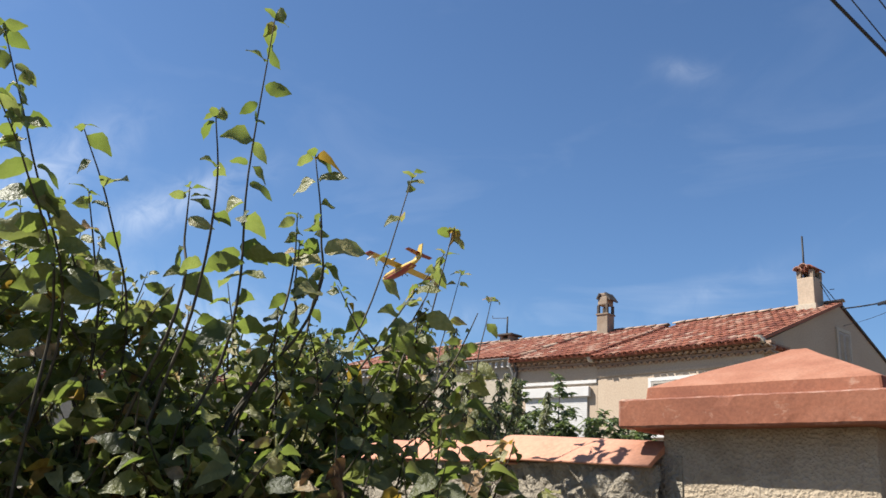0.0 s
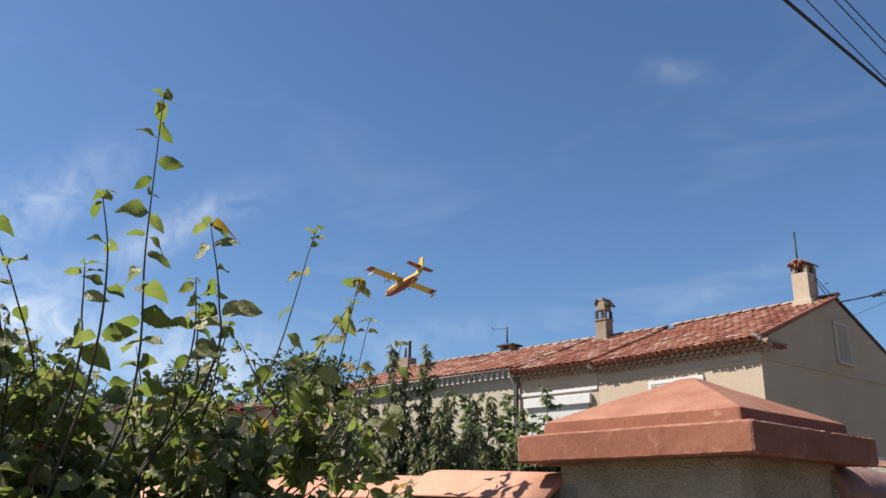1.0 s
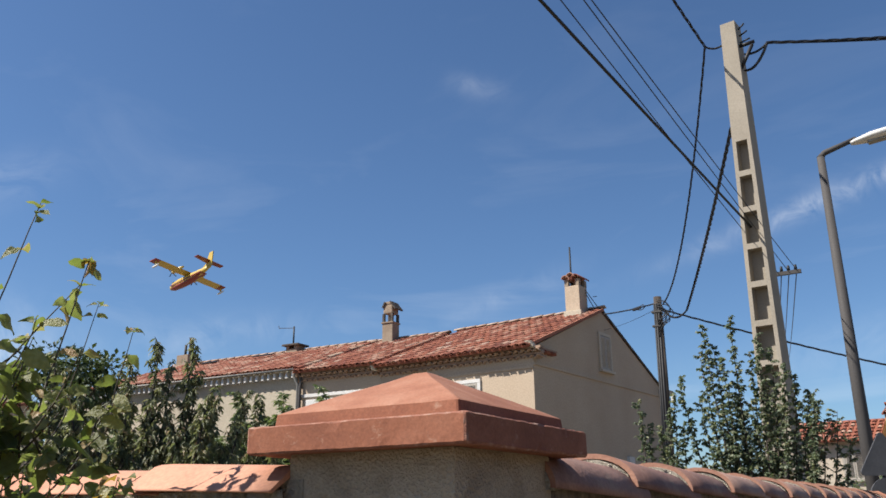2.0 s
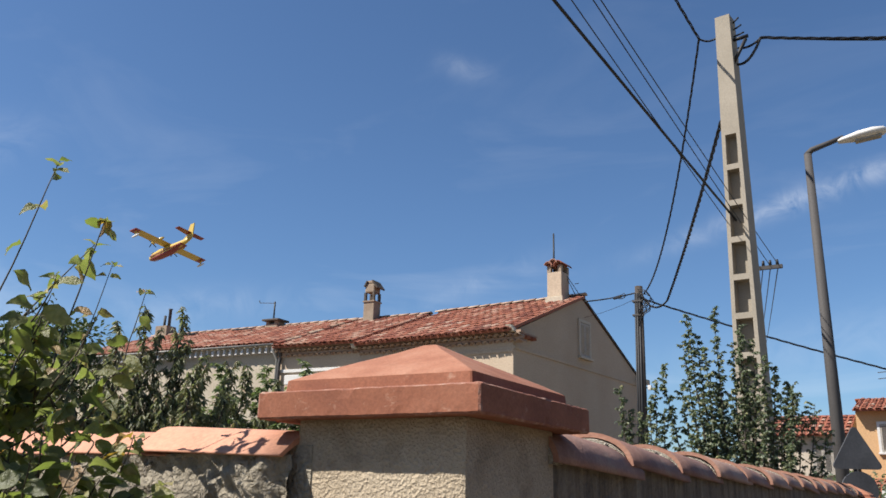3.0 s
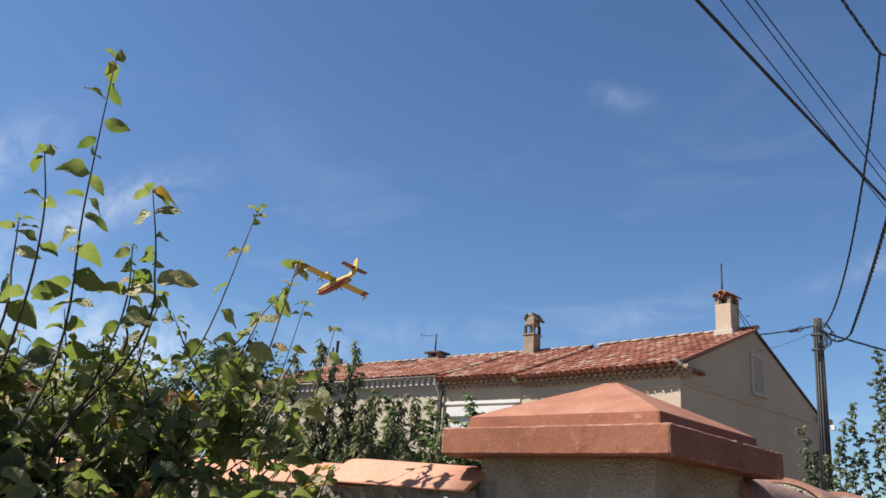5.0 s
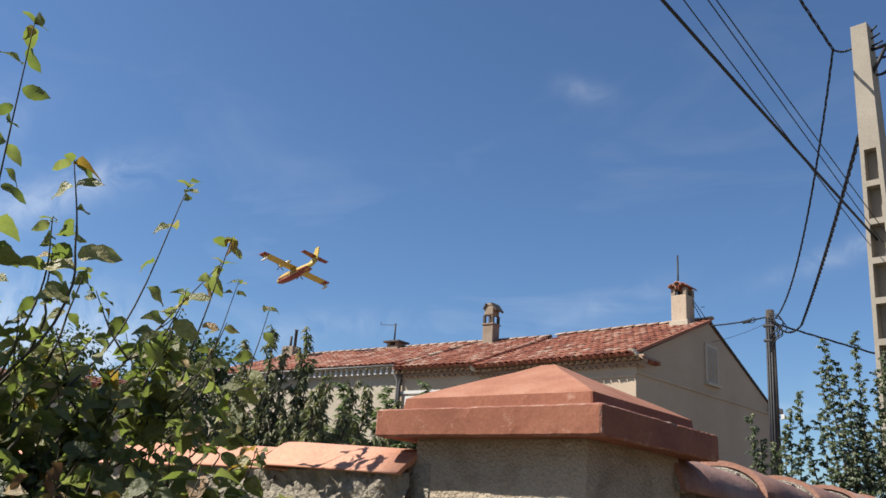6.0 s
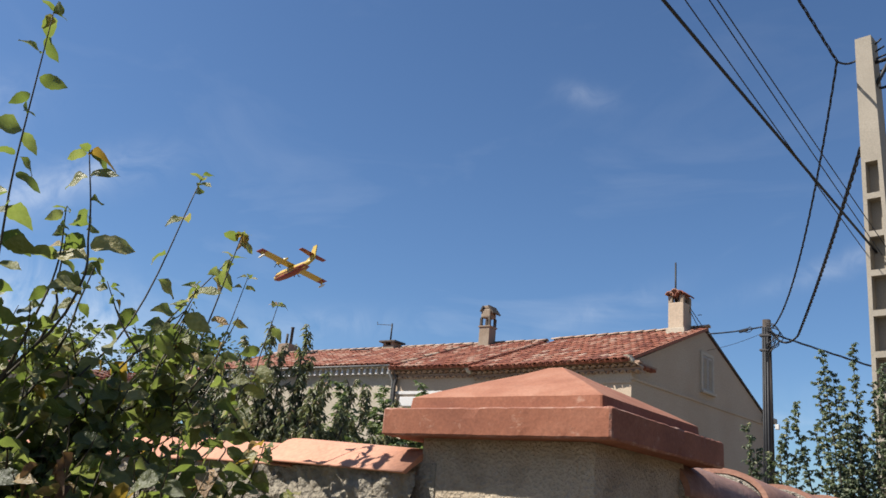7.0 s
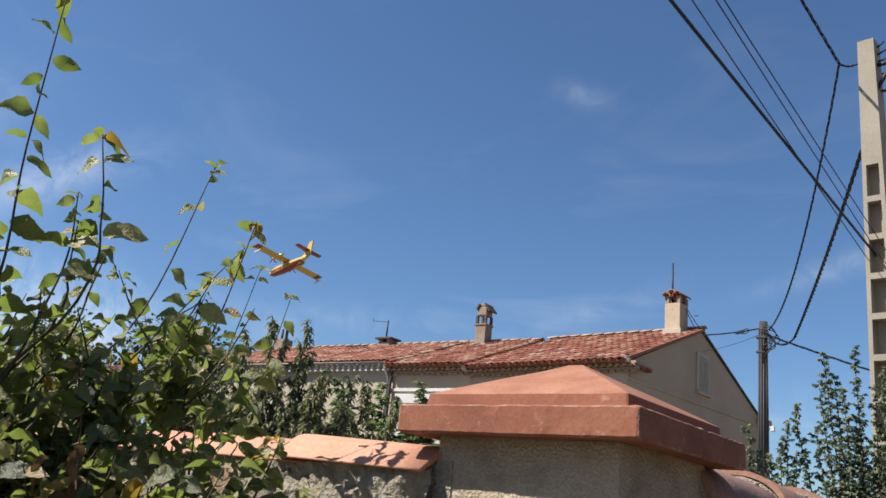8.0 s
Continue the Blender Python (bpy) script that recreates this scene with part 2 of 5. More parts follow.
M_ROOF_BED = surface("roof_channel_tile", [(0.22, 0.07, 0.045), (0.34, 0.12, 0.07)], 3, 40, 0.95, 0.4, 0.01)
M_RENDER = surface("cream_house_render", [(0.48, 0.37, 0.27), (0.54, 0.43, 0.32)], 0.7, 26, 0.95, 0.5, 0.006, stains=((0.40, 0.33, 0.26), 1.2, 0.6, 0.45))
M_RENDER_OLD = surface("pale_rough_render", [(0.45, 0.385, 0.295), (0.53, 0.46, 0.36)], 0.9, 18, 0.95, 0.7, 0.012, stains=((0.38, 0.32, 0.25), 1.5, 0.58, 0.5))
M_WHITE = surface("white_paint", [(0.62, 0.60, 0.57), (0.70, 0.68, 0.65)], 4, 50, 0.6, 0.1, 0.002)
M_SHUTTER = surface("grey_white_shutter_paint", [(0.36, 0.32, 0.275), (0.44, 0.40, 0.345)], 4, 50, 0.6, 0.1, 0.002)
M_DARK = surface("dark_opening", [(0.02, 0.02, 0.022), (0.03, 0.03, 0.03)], 4, 50, 0.5, 0.0)
M_ZINC = surface("zinc_grey", [(0.26, 0.25, 0.23), (0.33, 0.32, 0.30)], 5, 60, 0.6, 0.1, 0.002, metal=0.1)
M_STEEL = surface("dull_galvanised_steel", [(0.055, 0.051, 0.05), (0.085, 0.078, 0.076)], 3, 60, 0.75, 0.1, 0.002, stretch=(1, 1, 0.3))
M_CONCRETE = surface("cast_concrete", [(0.31, 0.27, 0.215), (0.39, 0.34, 0.275)], 1.6, 55, 0.9, 0.4, 0.004, stains=((0.27, 0.24, 0.19), 3.5, 0.6, 0.5))
M_WOOD = surface("creosoted_pole_wood", [(0.035, 0.027, 0.022), (0.075, 0.058, 0.046), (0.17, 0.14, 0.115)], 9, 60, 0.9, 0.6, 0.006, stretch=(1, 1, 0.12))
M_CABLE = surface("black_cable_sheath", [(0.012, 0.012, 0.014), (0.025, 0.025, 0.028)], 8, 80, 0.55, 0.1, 0.002)
M_CHIM = surface("stained_chimney_render", [(0.26, 0.19, 0.135), (0.36, 0.29, 0.22)], 2.2, 30, 0.95, 0.5, 0.008, stains=((0.10, 0.085, 0.075), 3, 0.58, 0.7))
M_BARK = surface("dark_bark", [(0.045, 0.035, 0.028), (0.10, 0.08, 0.06)], 14, 80, 0.9, 0.6, 0.005)
M_GREENSTEM = surface("young_shoot_bark", [(0.05, 0.04, 0.028), (0.09, 0.075, 0.04)], 20, 80, 0.7, 0.3, 0.002)
M_SOIL = surface("dry_garden_soil", [(0.15, 0.12, 0.085), (0.23, 0.185, 0.13), (0.12, 0.125, 0.065)], 0.5, 12, 0.97, 0.8, 0.03)
M_ORANGE = surface("ochre_house_render", [(0.56, 0.33, 0.16), (0.62, 0.39, 0.21)], 0.8, 20, 0.95, 0.4, 0.006)
M_YELLOW = surface("aircraft_yellow_paint", [(0.54, 0.36, 0.06), (0.60, 0.43, 0.09)], 0.5, 8, 0.35, 0.0, spec=0.5)
M_RED = surface("aircraft_red_paint", [(0.20, 0.022, 0.02), (0.26, 0.03, 0.026)], 0.5, 8, 0.4, 0.0, spec=0.5)
M_SIGN = surface("grey_sign_back", [(0.06, 0.06, 0.064), (0.10, 0.10, 0.105)], 4, 40, 0.6, 0.1, 0.002)
M_GLASS_DARK = surface("dark_glazing", [(0.02, 0.025, 0.03), (0.03, 0.035, 0.04)], 1, 8, 0.08, 0.0, spec=0.6)

M_LEAF = leaf_material("ovate_bush_leaf", [(0.0, (0.05, 0.058, 0.024)), (0.35, (0.105, 0.112, 0.040)), (0.7, (0.18, 0.182, 0.066)), (0.93, (0.29, 0.26, 0.12)), (0.98, (0.34, 0.21, 0.11))], 0.42, 0.40, (0.28, 0.385, 0.058))
M_LEAF_DEAD = leaf_material("dead_brown_leaf", [(0.0, (0.07, 0.04, 0.022)), (1.0, (0.19, 0.115, 0.06))], 0.7, 0.2, (0.25, 0.14, 0.05))
M_LEAF_YELLOW = leaf_material("yellowing_leaf", [(0.0, (0.30, 0.21, 0.04)), (1.0, (0.20, 0.11, 0.035))], 0.5, 0.35, (0.6, 0.4, 0.05))
M_LEAF_RED = leaf_material("reddened_leaf", [(0.0, (0.22, 0.05, 0.035)), (1.0, (0.12, 0.035, 0.03))], 0.5, 0.25, (0.4, 0.08, 0.05))
M_PEACH = leaf_material("peach_leaf", [(0.0, (0.11, 0.12, 0.065)), (0.5, (0.18, 0.185, 0.10)), (0.85, (0.25, 0.24, 0.14)), (1.0, (0.32, 0.20, 0.12))], 0.38, 0.40, (0.25, 0.30, 0.08))
M_LAUREL = leaf_material("glossy_evergreen_leaf", [(0.0, (0.09, 0.12, 0.06)), (0.6, (0.15, 0.18, 0.085)), (1.0, (0.23, 0.24, 0.11))], 0.32, 0.36, (0.18, 0.27, 0.05))
M_POPLAR = leaf_material("shrub_leaf", [(0.0, (0.06, 0.085, 0.05)), (0.5, (0.115, 0.14, 0.08)), (0.85, (0.19, 0.205, 0.13)), (1.0, (0.25, 0.23, 0.10))], 0.45, 0.34, (0.22, 0.31, 0.11))
M_FAR = leaf_material("distant_foliage", [(0.0, (0.030, 0.048, 0.018)), (1.0, (0.06, 0.085, 0.03))], 0.6, 0.15, (0.12, 0.18, 0.03))


# ---- mesh helpers ----
def part(name, bm, material, parent=None, label=""):
    me = bpy.data.meshes.new(name)
    bm.to_mesh(me)
    bm.free()
    return mesh_part(name, me, material, parent, label)


def mesh_part(name, me, material, parent=None, label=""):
    if material is not None and not me.materials:
        me.materials.append(material)
    ob = new(name, me)
    if parent is not None:
        ob.parent = parent
    if label:
        tagged(ob, label)
    return ob


def thing(name, m, label, category, group="", kind=""):
    ob = new(name)
    ob.empty_display_size = 0.1
    ob.matrix_basis = m
    return tagged(ob, label, category, group, kind)


def box(bm, x0, x1, y0, y1, z0, z1, m=None):
    v = [bm.verts.new((x, y, z)) for z in (z0, z1) for x, y in ((x0, y0), (x1, y0), (x1, y1), (x0, y1))]
    for f in ((3, 2, 1, 0), (4, 5, 6, 7), (0, 1, 5, 4), (1, 2, 6, 5), (2, 3, 7, 6), (3, 0, 4, 7)):
        bm.faces.new([v[i] for i in f])
    if m is not None:
        bmesh.ops.transform(bm, matrix=m, verts=v)
    return v


def box_bm(*b, bevel=0.0, m=None):
    bm = bmesh.new()
    box(bm, *b, m=m)
    if bevel:
        bmesh.ops.bevel(bm, geom=bm.edges[:], offset=bevel, segments=2, affect="EDGES", profile=0.6)
    return bm


def roughen(bm, amount, scale, cuts=0):
    if cuts:
        bmesh.ops.subdivide_edges(bm, edges=bm.edges[:], cuts=cuts, use_grid_fill=True)
    bm.normal_update()
    for v in bm.verts:
        v.co += v.normal * (noise.noise(v.co * scale) * amount + noise.noise(v.co * scale * 3.1) * amount * 0.5)


def smooth(ob):
    for p in ob.data.polygons:
        p.use_smooth = True
    return ob


def tube_into(bm, pts, radii, sides=6, caps=True):
    pts = [Vector(p) for p in pts]
    rings = []
    side = None
    for i, p in enumerate(pts):
        d = (pts[min(i + 1, len(pts) - 1)] - pts[max(i - 1, 0)]).normalized()
        if side is None:
            side = d.orthogonal().normalized()
        side = (side - d * side.dot(d)).normalized()
        up = d.cross(side)
        r = radii[i] if hasattr(radii, "__len__") else radii
        rings.append([bm.verts.new(p + (side * math.cos(a) + up * math.sin(a)) * r) for a in (2 * math.pi * k / sides for k in range(sides))])
    for a, b in zip(rings, rings[1:]):
        for k in range(sides):
            f = bm.faces.new((a[k], a[(k + 1) % sides], b[(k + 1) % sides], b[k]))
            f.smooth = sides > 4
    if caps:
        bm.faces.new(rings[0][::-1])
        bm.faces.new(rings[-1])


def tube(name, pts, radii, material, parent=None, sides=6, label=""):
    bm = bmesh.new()
    tube_into(bm, pts, radii, sides)
    return part(name, bm, material, parent, label)


def spline(ctrl, n):
    """A smooth curve through the given points."""
    c = [Vector(p) for p in ctrl]
    c = [c[0] * 2 - c[1]] + c + [c[-1] * 2 - c[-2]]
    pts = []
    for k in range(1, len(c) - 2):
        a, b, d, e = c[k - 1:k + 3]
        for i in range(n):
            t = i / n
            pts.append(0.5 * (2 * b + (d - a) * t + (2 * a - 5 * b + 4 * d - e) * t * t + (3 * b - a - 3 * d + e) * t ** 3))
    return pts + [c[-2]]


def barrel_bm(length, r0, r1, height, thick=0.012, segs=8, rows=1, sweep=1.0):
    """A curved clay tile along +y, arched in z, from radius r0 to r1, with real thickness."""
    bm = bmesh.new()
    out, inn = [], []
    for j in range(rows + 1):
        t = j / rows
        r = r0 + (r1 - r0) * t
        a_row, b_row = [], []
        for i in range(segs + 1):
            a = math.pi * (0.5 + sweep * (0.5 - i / segs))
            c, s = math.cos(a), math.sin(a)
            a_row.append(bm.verts.new((r * c, length * t, height * s * r / max(r0, r1))))
            b_row.append(bm.verts.new(((r - thick) * c, length * t, (height - thick) * s * r / max(r0, r1))))
        out.append(a_row)
        inn.append(b_row)
    for j in range(rows):
        for i in range(segs):
            bm.faces.new((out[j][i], out[j][i + 1], out[j + 1][i + 1], out[j + 1][i])).smooth = True
            bm.faces.new((inn[j][i], inn[j + 1][i], inn[j + 1][i + 1], inn[j][i + 1])).smooth = True
    for j, flip in ((0, False), (rows, True)):
        for i in range(segs):
            q = (out[j][i], inn[j][i], inn[j][i + 1], out[j][i + 1])
            bm.faces.new(q[::-1] if flip else q)
    for j in range(rows):
        bm.faces.new((out[j][0], out[j + 1][0], inn[j + 1][0], inn[j][0]))
        bm.faces.new((out[j][-1], inn[j][-1], inn[j + 1][-1], out[j + 1][-1]))
    bmesh.ops.recalc_face_normals(bm, faces=bm.faces[:])
    return bm


def bm_arrays(bm):
    bm.verts.index_update()
    v = np.array([v.co[:] for v in bm.verts])
    f = [[w.index for w in g.verts] for g in bm.faces]
    bm.free()
    return v, f


def joined_mesh(name, template, mats, smooth_faces=True):
    """One mesh out of many placed copies of a small template (verts, faces)."""
    v, f = template
    n = len(v)
    allv = np.empty((n * len(mats), 3))
    for i, m in enumerate(mats):
        a = np.array(m)
        allv[i * n:(i + 1) * n] = v @ a[:3, :3].T + a[:3, 3]
    faces = [[k + i * n for k in g] for i in range(len(mats)) for g in f]
    me = bpy.data.meshes.new(name)
    me.from_pydata(allv.tolist(), [], faces)
    if smooth_faces:
        me.polygons.foreach_set("use_smooth", np.ones(len(me.polygons), bool))
    me.update()
    return me


def leaf_template(length, width, fold=0.25, droop=0.25, point=1.0, steps=4):
    """An ovate leaf along +y with a folded midrib and a drooping, pointed tip."""
    verts, faces = [], []
    for j in range(steps + 1):
        t = j / steps
        w = width * 0.5 * math.sin(math.pi * t ** (0.8 * point)) ** 0.9 if 0 < j < steps else 0.0012
        w *= 1.0 + (0.05 if j % 2 else -0.05)
        y, z = length * t, -droop * length * t * t
        ripple = 0.10 * width * math.sin(9.0 * t + 1.0)
        verts += [(-w, y, z + fold * w + ripple), (0.1 * ripple, y, z), (w, y, z + fold * w - ripple)]
    for j in range(steps):
        a = 3 * j
        faces += [[a, a + 1, a + 4, a + 3], [a + 1, a + 2, a + 5, a + 4]]
    return np.array(verts), faces


def template_mesh(name, template, material):
    me = bpy.data.meshes.new(name)
    me.from_pydata([tuple(p) for p in template[0]], [], template[1])
    me.polygons.foreach_set("use_smooth", np.ones(len(me.polygons), bool))
    me.materials.append(material)
    return me


def aim(origin, along, roll=0.0, scale=1.0):
    """A pose whose +y points along a direction, with +z as near up as it can be, rolled about +y."""
    y = Vector(along).normalized()
    x = y.cross(Vector((0, 0, 1)))
    x = x.normalized() if x.length > 1e-3 else Vector((1, 0, 0))
    z = x.cross(y)
    m = Matrix((x, y, z)).transposed().to_4x4()
    return Matrix.Translation(origin) @ m @ Matrix.Rotation(roll, 4, "Y") @ Matrix.Scale(scale, 4)


# ---- ground ----
def build_ground():
    bm = bmesh.new()
    ring = [0, 4, 9, 16, 30, 60, 150, 500, 1500, 4000]
    rows = []
    for r in ring[1:]:
        rows.append([bm.verts.new((r * math.cos(a), r * math.sin(a), noise.noise(Vector((r * math.cos(a), r * math.sin(a), 0)) * 0.3) * 0.03)) for a in (2 * math.pi * k / 48 for k in range(48))])
    c = bm.verts.new((0, 0, 0))
    for k in range(48):
        bm.faces.new((c, rows[0][k], rows[0][(k + 1) % 48]))
    for a, b in zip(rows, rows[1:]):
        for k in range(48):
            bm.faces.new((a[k], b[k], b[(k + 1) % 48], a[(k + 1) % 48]))
    tagged(part("ground", bm, M_SOIL), "dry earth and sparse grass ground", "ground", kind="structure")


build_ground()


# ---- boundary walls and corner pillar ----
CAP_Z = 1.75


def build_pillar(name, x, y, half, z0, label):
    p = thing(name, Matrix.Translation((x, y, 0)), label, "pillar")
    bm = box_bm(-half + 0.06, half - 0.06, -half + 0.06, half - 0.06, -0.05, z0 + 0.004, bevel=0.008)
    roughen(bm, 0.004, 9, 5)
    smooth(part("shaft", bm, M_CAST, p, "beige roughcast masonry shaft"))
    cap_bm = bmesh.new()
    ins2, ins3 = 0.037, 0.041
    rings = [(half - 0.030, z0 + 0.002), (half - 0.003, z0), (half, z0 + 0.004), (half, z0 + 0.018), (half, z0 + 0.034), (half, z0 + 0.0505), (half - 0.004, z0 + 0.0535), (half - ins2 + 0.004, z0 + 0.056),
             (half - ins2, z0 + 0.058), (half - ins2 - 0.002, z0 + 0.0785), (half - ins3 - 0.003, z0 + 0.0815), (half * 0.70, z0 + 0.0965), (half * 0.45, z0 + 0.1245), (half * 0.22, z0 + 0.1490), (0.016, z0 + 0.168)]
    worn = (1, 5)
    steps = [0.0, 0.012, 0.03] + [0.03 + 0.94 * k / 34 for k in range(1, 34)] + [0.97, 0.988]
    prev = None
    for ri, (r, z) in enumerate(rings):
        loop = []
        edge = 1.0 if ri in (1, 2, 5, 6) else 0.15
        for sx, sy, dx, dy in ((-1, -1, 1, 0), (1, -1, 0, 1), (1, 1, -1, 0), (-1, 1, 0, -1)):
            for f in steps:
                px, py = sx * r + dx * 2 * r * f, sy * r + dy * 2 * r * f
                q = Vector((px + x, py + y, z))
                w = 0.0004 * noise.noise(q * 9) + (0.0010 if edge == 1.0 else 0.0) * edge * noise.noise(q * 70)
                chip = max(0.0, noise.noise(q * 62 + Vector((3, 1, 7))) - 0.25) * 0.007 * (1 if edge == 1.0 else 0)
                if f == 0.0:
                    px, py = px * 0.993, py * 0.993
                k = 1 - (chip + w) / max(r, 0.05)
                up = chip if ri in (1, 2) else -chip
                loop.append(cap_bm.verts.new((px * k, py * k, z + up * 0.8 + 0.0009 * noise.noise(q * 9) + (0.0012 if edge == 1.0 else 0.0) * noise.noise(q * 60))))
        if prev:
            m = len(loop)
            for k in range(m):
                fc = cap_bm.faces.new((prev[k], prev[(k + 1) % m], loop[(k + 1) % m], loop[k]))
                corner = k % len(steps) in (0, len(steps) - 1)
                # index 1: worn edges and corners; 2: ledge and slopes, sun's brightening painted in
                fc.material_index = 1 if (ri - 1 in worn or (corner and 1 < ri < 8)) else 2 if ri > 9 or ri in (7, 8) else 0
        else:
            cap_bm.faces.new(loop[::-1])
        prev = loop
    cap_bm.faces.new(prev)
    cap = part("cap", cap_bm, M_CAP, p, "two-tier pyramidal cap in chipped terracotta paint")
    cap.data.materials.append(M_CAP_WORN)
    cap.data.materials.append(M_CAP_TOP_LIT)
    return p


build_pillar("corner_pillar", -0.25, 0.25, 0.25, CAP_Z, "beige roughcast corner pillar with terracotta-painted cap")
build_pillar("end_pillar", -0.17, 7.25, 0.22, 1.62, "beige pillar with terracotta cap at the wall's end")


def arch_fill_bm(r, h, depth, drop):
    """The mortar bed that closes a tile's raised end: a lumpy crescent."""
    bm = bmesh.new()
    segs = 14
    rows = []
    for d in (0.0, depth):
        top, low = [], []
        for i in range(segs + 1):
            a = math.pi * i / segs
            c, s = math.cos(a), math.sin(a)
            wob = 0.004 * math.sin(i * 2.7)
            top.append(bm.verts.new((r * c, d, h * s)))
            low.append(bm.verts.new(((r - 0.012) * c, d + wob, (h - drop) * s - 0.002)))
        rows.append((top, low))
    (t0, l0), (t1, l1) = rows
    for i in range(segs):
        bm.faces.new((t0[i], t0[i + 1], l0[i + 1], l0[i]))
        bm.faces.new((t0[i + 1], t0[i], t1[i], t1[i + 1]))
        bm.faces.new((l0[i], l0[i + 1], l1[i + 1], l1[i]))
    bmesh.ops.recalc_face_normals(bm, faces=bm.faces[:])
    return bm


def lumpy_stone_bm(sx, sy, sz, seed):
    bm = bmesh.new()
    bmesh.ops.create_icosphere(bm, subdivisions=2, radius=1.0)
    for v in bm.verts:
        p = v.co.copy()
        p = Vector([math.copysign(abs(c) ** 0.6, c) for c in p])
        k = 1 + 0.35 * noise.noise(v.co * 1.7 + Vector((seed * 7.3, 0, 0))) + 0.2 * noise.noise(v.co * 4.1 + Vector((seed * 3.1, 2, 0)))
        v.co = Vector((p.x * sx * k, p.y * sy * k, p.z * sz * k))
    return bm


def coping_bm(length, half, rise, flare, thick=0.013, rows=3):
    """A broad low ridge tile along +y: sloping flanks, softly flattened crown, wider at its far end."""
    prof = [(-1.0, 0.0), (-0.95, 0.09), (-0.82, 0.35), (-0.66, 0.66), (-0.54, 0.86), (-0.42, 0.95), (-0.2, 0.995), (0.0, 1.0)]
    prof += [(-x, z) for x, z in prof[-2::-1]]
    bm = bmesh.new()
    out, inn = [], []
    for j in range(rows + 1):
        t = j / rows
        s, up = 1 + flare * t, rise * (1 + 1.6 * flare * t)
        out.append([bm.verts.new((x * half * s, length * t, z * up)) for x, z in prof])
        inn.append([bm.verts.new((x * (half * s - thick), length * t, z * (up - thick) - (0.002 if abs(x) == 1 else 0))) for x, z in prof])
    n = len(prof)
    for j in range(rows):
        for i in range(n - 1):
            bm.faces.new((out[j][i], out[j][i + 1], out[j + 1][i + 1], out[j + 1][i])).smooth = True
            bm.faces.new((inn[j][i], inn[j + 1][i], inn[j + 1][i + 1], inn[j][i + 1])).smooth = True
        bm.faces.new((out[j][0], out[j + 1][0], inn[j + 1][0], inn[j][0]))
        bm.faces.new((out[j][-1], inn[j][-1], inn[j + 1][-1], out[j + 1][-1]))
    for j in (0, rows):
        for i in range(n - 1):
            bm.faces.new((out[j][i], inn[j][i], inn[j][i + 1], out[j][i + 1]))
    bmesh.ops.recalc_face_normals(bm, faces=bm.faces[:])
    return bm


def build_wall_south():
    bm = box_bm(-9.0, -0.4, 0.057, 0.25, -0.05, 1.705)
    wall = tagged(part("wall_south", bm, M_MORTAR), "rubble stone garden wall topped with salmon clay tiles", "wall", kind="structure")
    rng = random.Random(4)
    stones = []
    for i in range(6):
        me = bpy.data.meshes.new("stone")
        b = lumpy_stone_bm(0.5, 0.5, 0.5, i)
        b.to_mesh(me)
        b.free()
        me.polygons.foreach_set("use_smooth", np.ones(len(me.polygons), bool))
        me.materials.append(M_BLOCK)
        stones.append(me)
    wall_back = lambda x: 0.020 * min(1.0, max(0.0, (x + 0.49) / 0.04))
    # rough mortar face between the stones
    bm = bmesh.new()
    nx, nz = 150, 60
    grid = []
    for i in range(nx + 1):
        col = []
        for k in range(nz + 1):
            x, zz = -0.43 - 2.0 * i / nx, 0.95 + 0.735 * k / nz
            q = Vector((x, 0, zz))
            dep = 0.012 * noise.noise(q * 16) + 0.013 * noise.noise(q * 41) + 0.010 * noise.noise(q * 85)
            col.append(bm.verts.new((x, 0.014 + wall_back(x) + dep, zz)))
        grid.append(col)
    for i in range(nx):
        for k in range(nz):
            bm.faces.new((grid[i][k], grid[i][k + 1], grid[i + 1][k + 1], grid[i + 1][k])).smooth = True
    bmesh.ops.recalc_face_normals(bm, faces=bm.faces[:])
    part("rough_mortar_face", bm, M_STONE, wall)
    z = 1.672
    while z > 1.0:
        h = rng.uniform(0.03, 0.075)
        x = -0.45 + rng.uniform(-0.02, 0.0)
        while x > -2.2:
            w = rng.uniform(0.03, 0.12)
            if rng.random() < 0.72:
                ob = mesh_part("stone", rng.choice(stones), None, wall)
                ob.matrix_basis = pose(x - w / 2, 0.031 + wall_back(x) + rng.uniform(-0.006, 0.008), z - h / 2 + rng.uniform(-0.01, 0.01), rng.uniform(-16, 16), rng.uniform(-30, 30), rng.uniform(-16, 16)) @ Matrix.Diagonal((w * 0.95, 0.03, h * rng.uniform(0.7, 1.0), 1))
            x -= w + rng.uniform(0.002, 0.02)
        z -= h + 0.004
    # ridge tiles along the wall, each lapped over the next one away from the pillar
    me = bpy.data.meshes.new("coping_tile")
    b = coping_bm(0.40, 0.142, 0.051, 0.07)
    b.to_mesh(me)
    b.free()
    me.materials.append(M_COPING)
    x = -0.438
    for i in range(26):
        ob = mesh_part("coping_tile", me, None, wall)
        ob.matrix_basis = pose(x, 0.146 + rng.uniform(-0.004, 0.004), 1.684 + rng.uniform(-0.002, 0.002), 1.3 + rng.uniform(-0.3, 0.3), rng.uniform(-1.5, 1.5), 90 + rng.uniform(-1.0, 1.0))
        x -= 0.315 + rng.uniform(-0.015, 0.015)


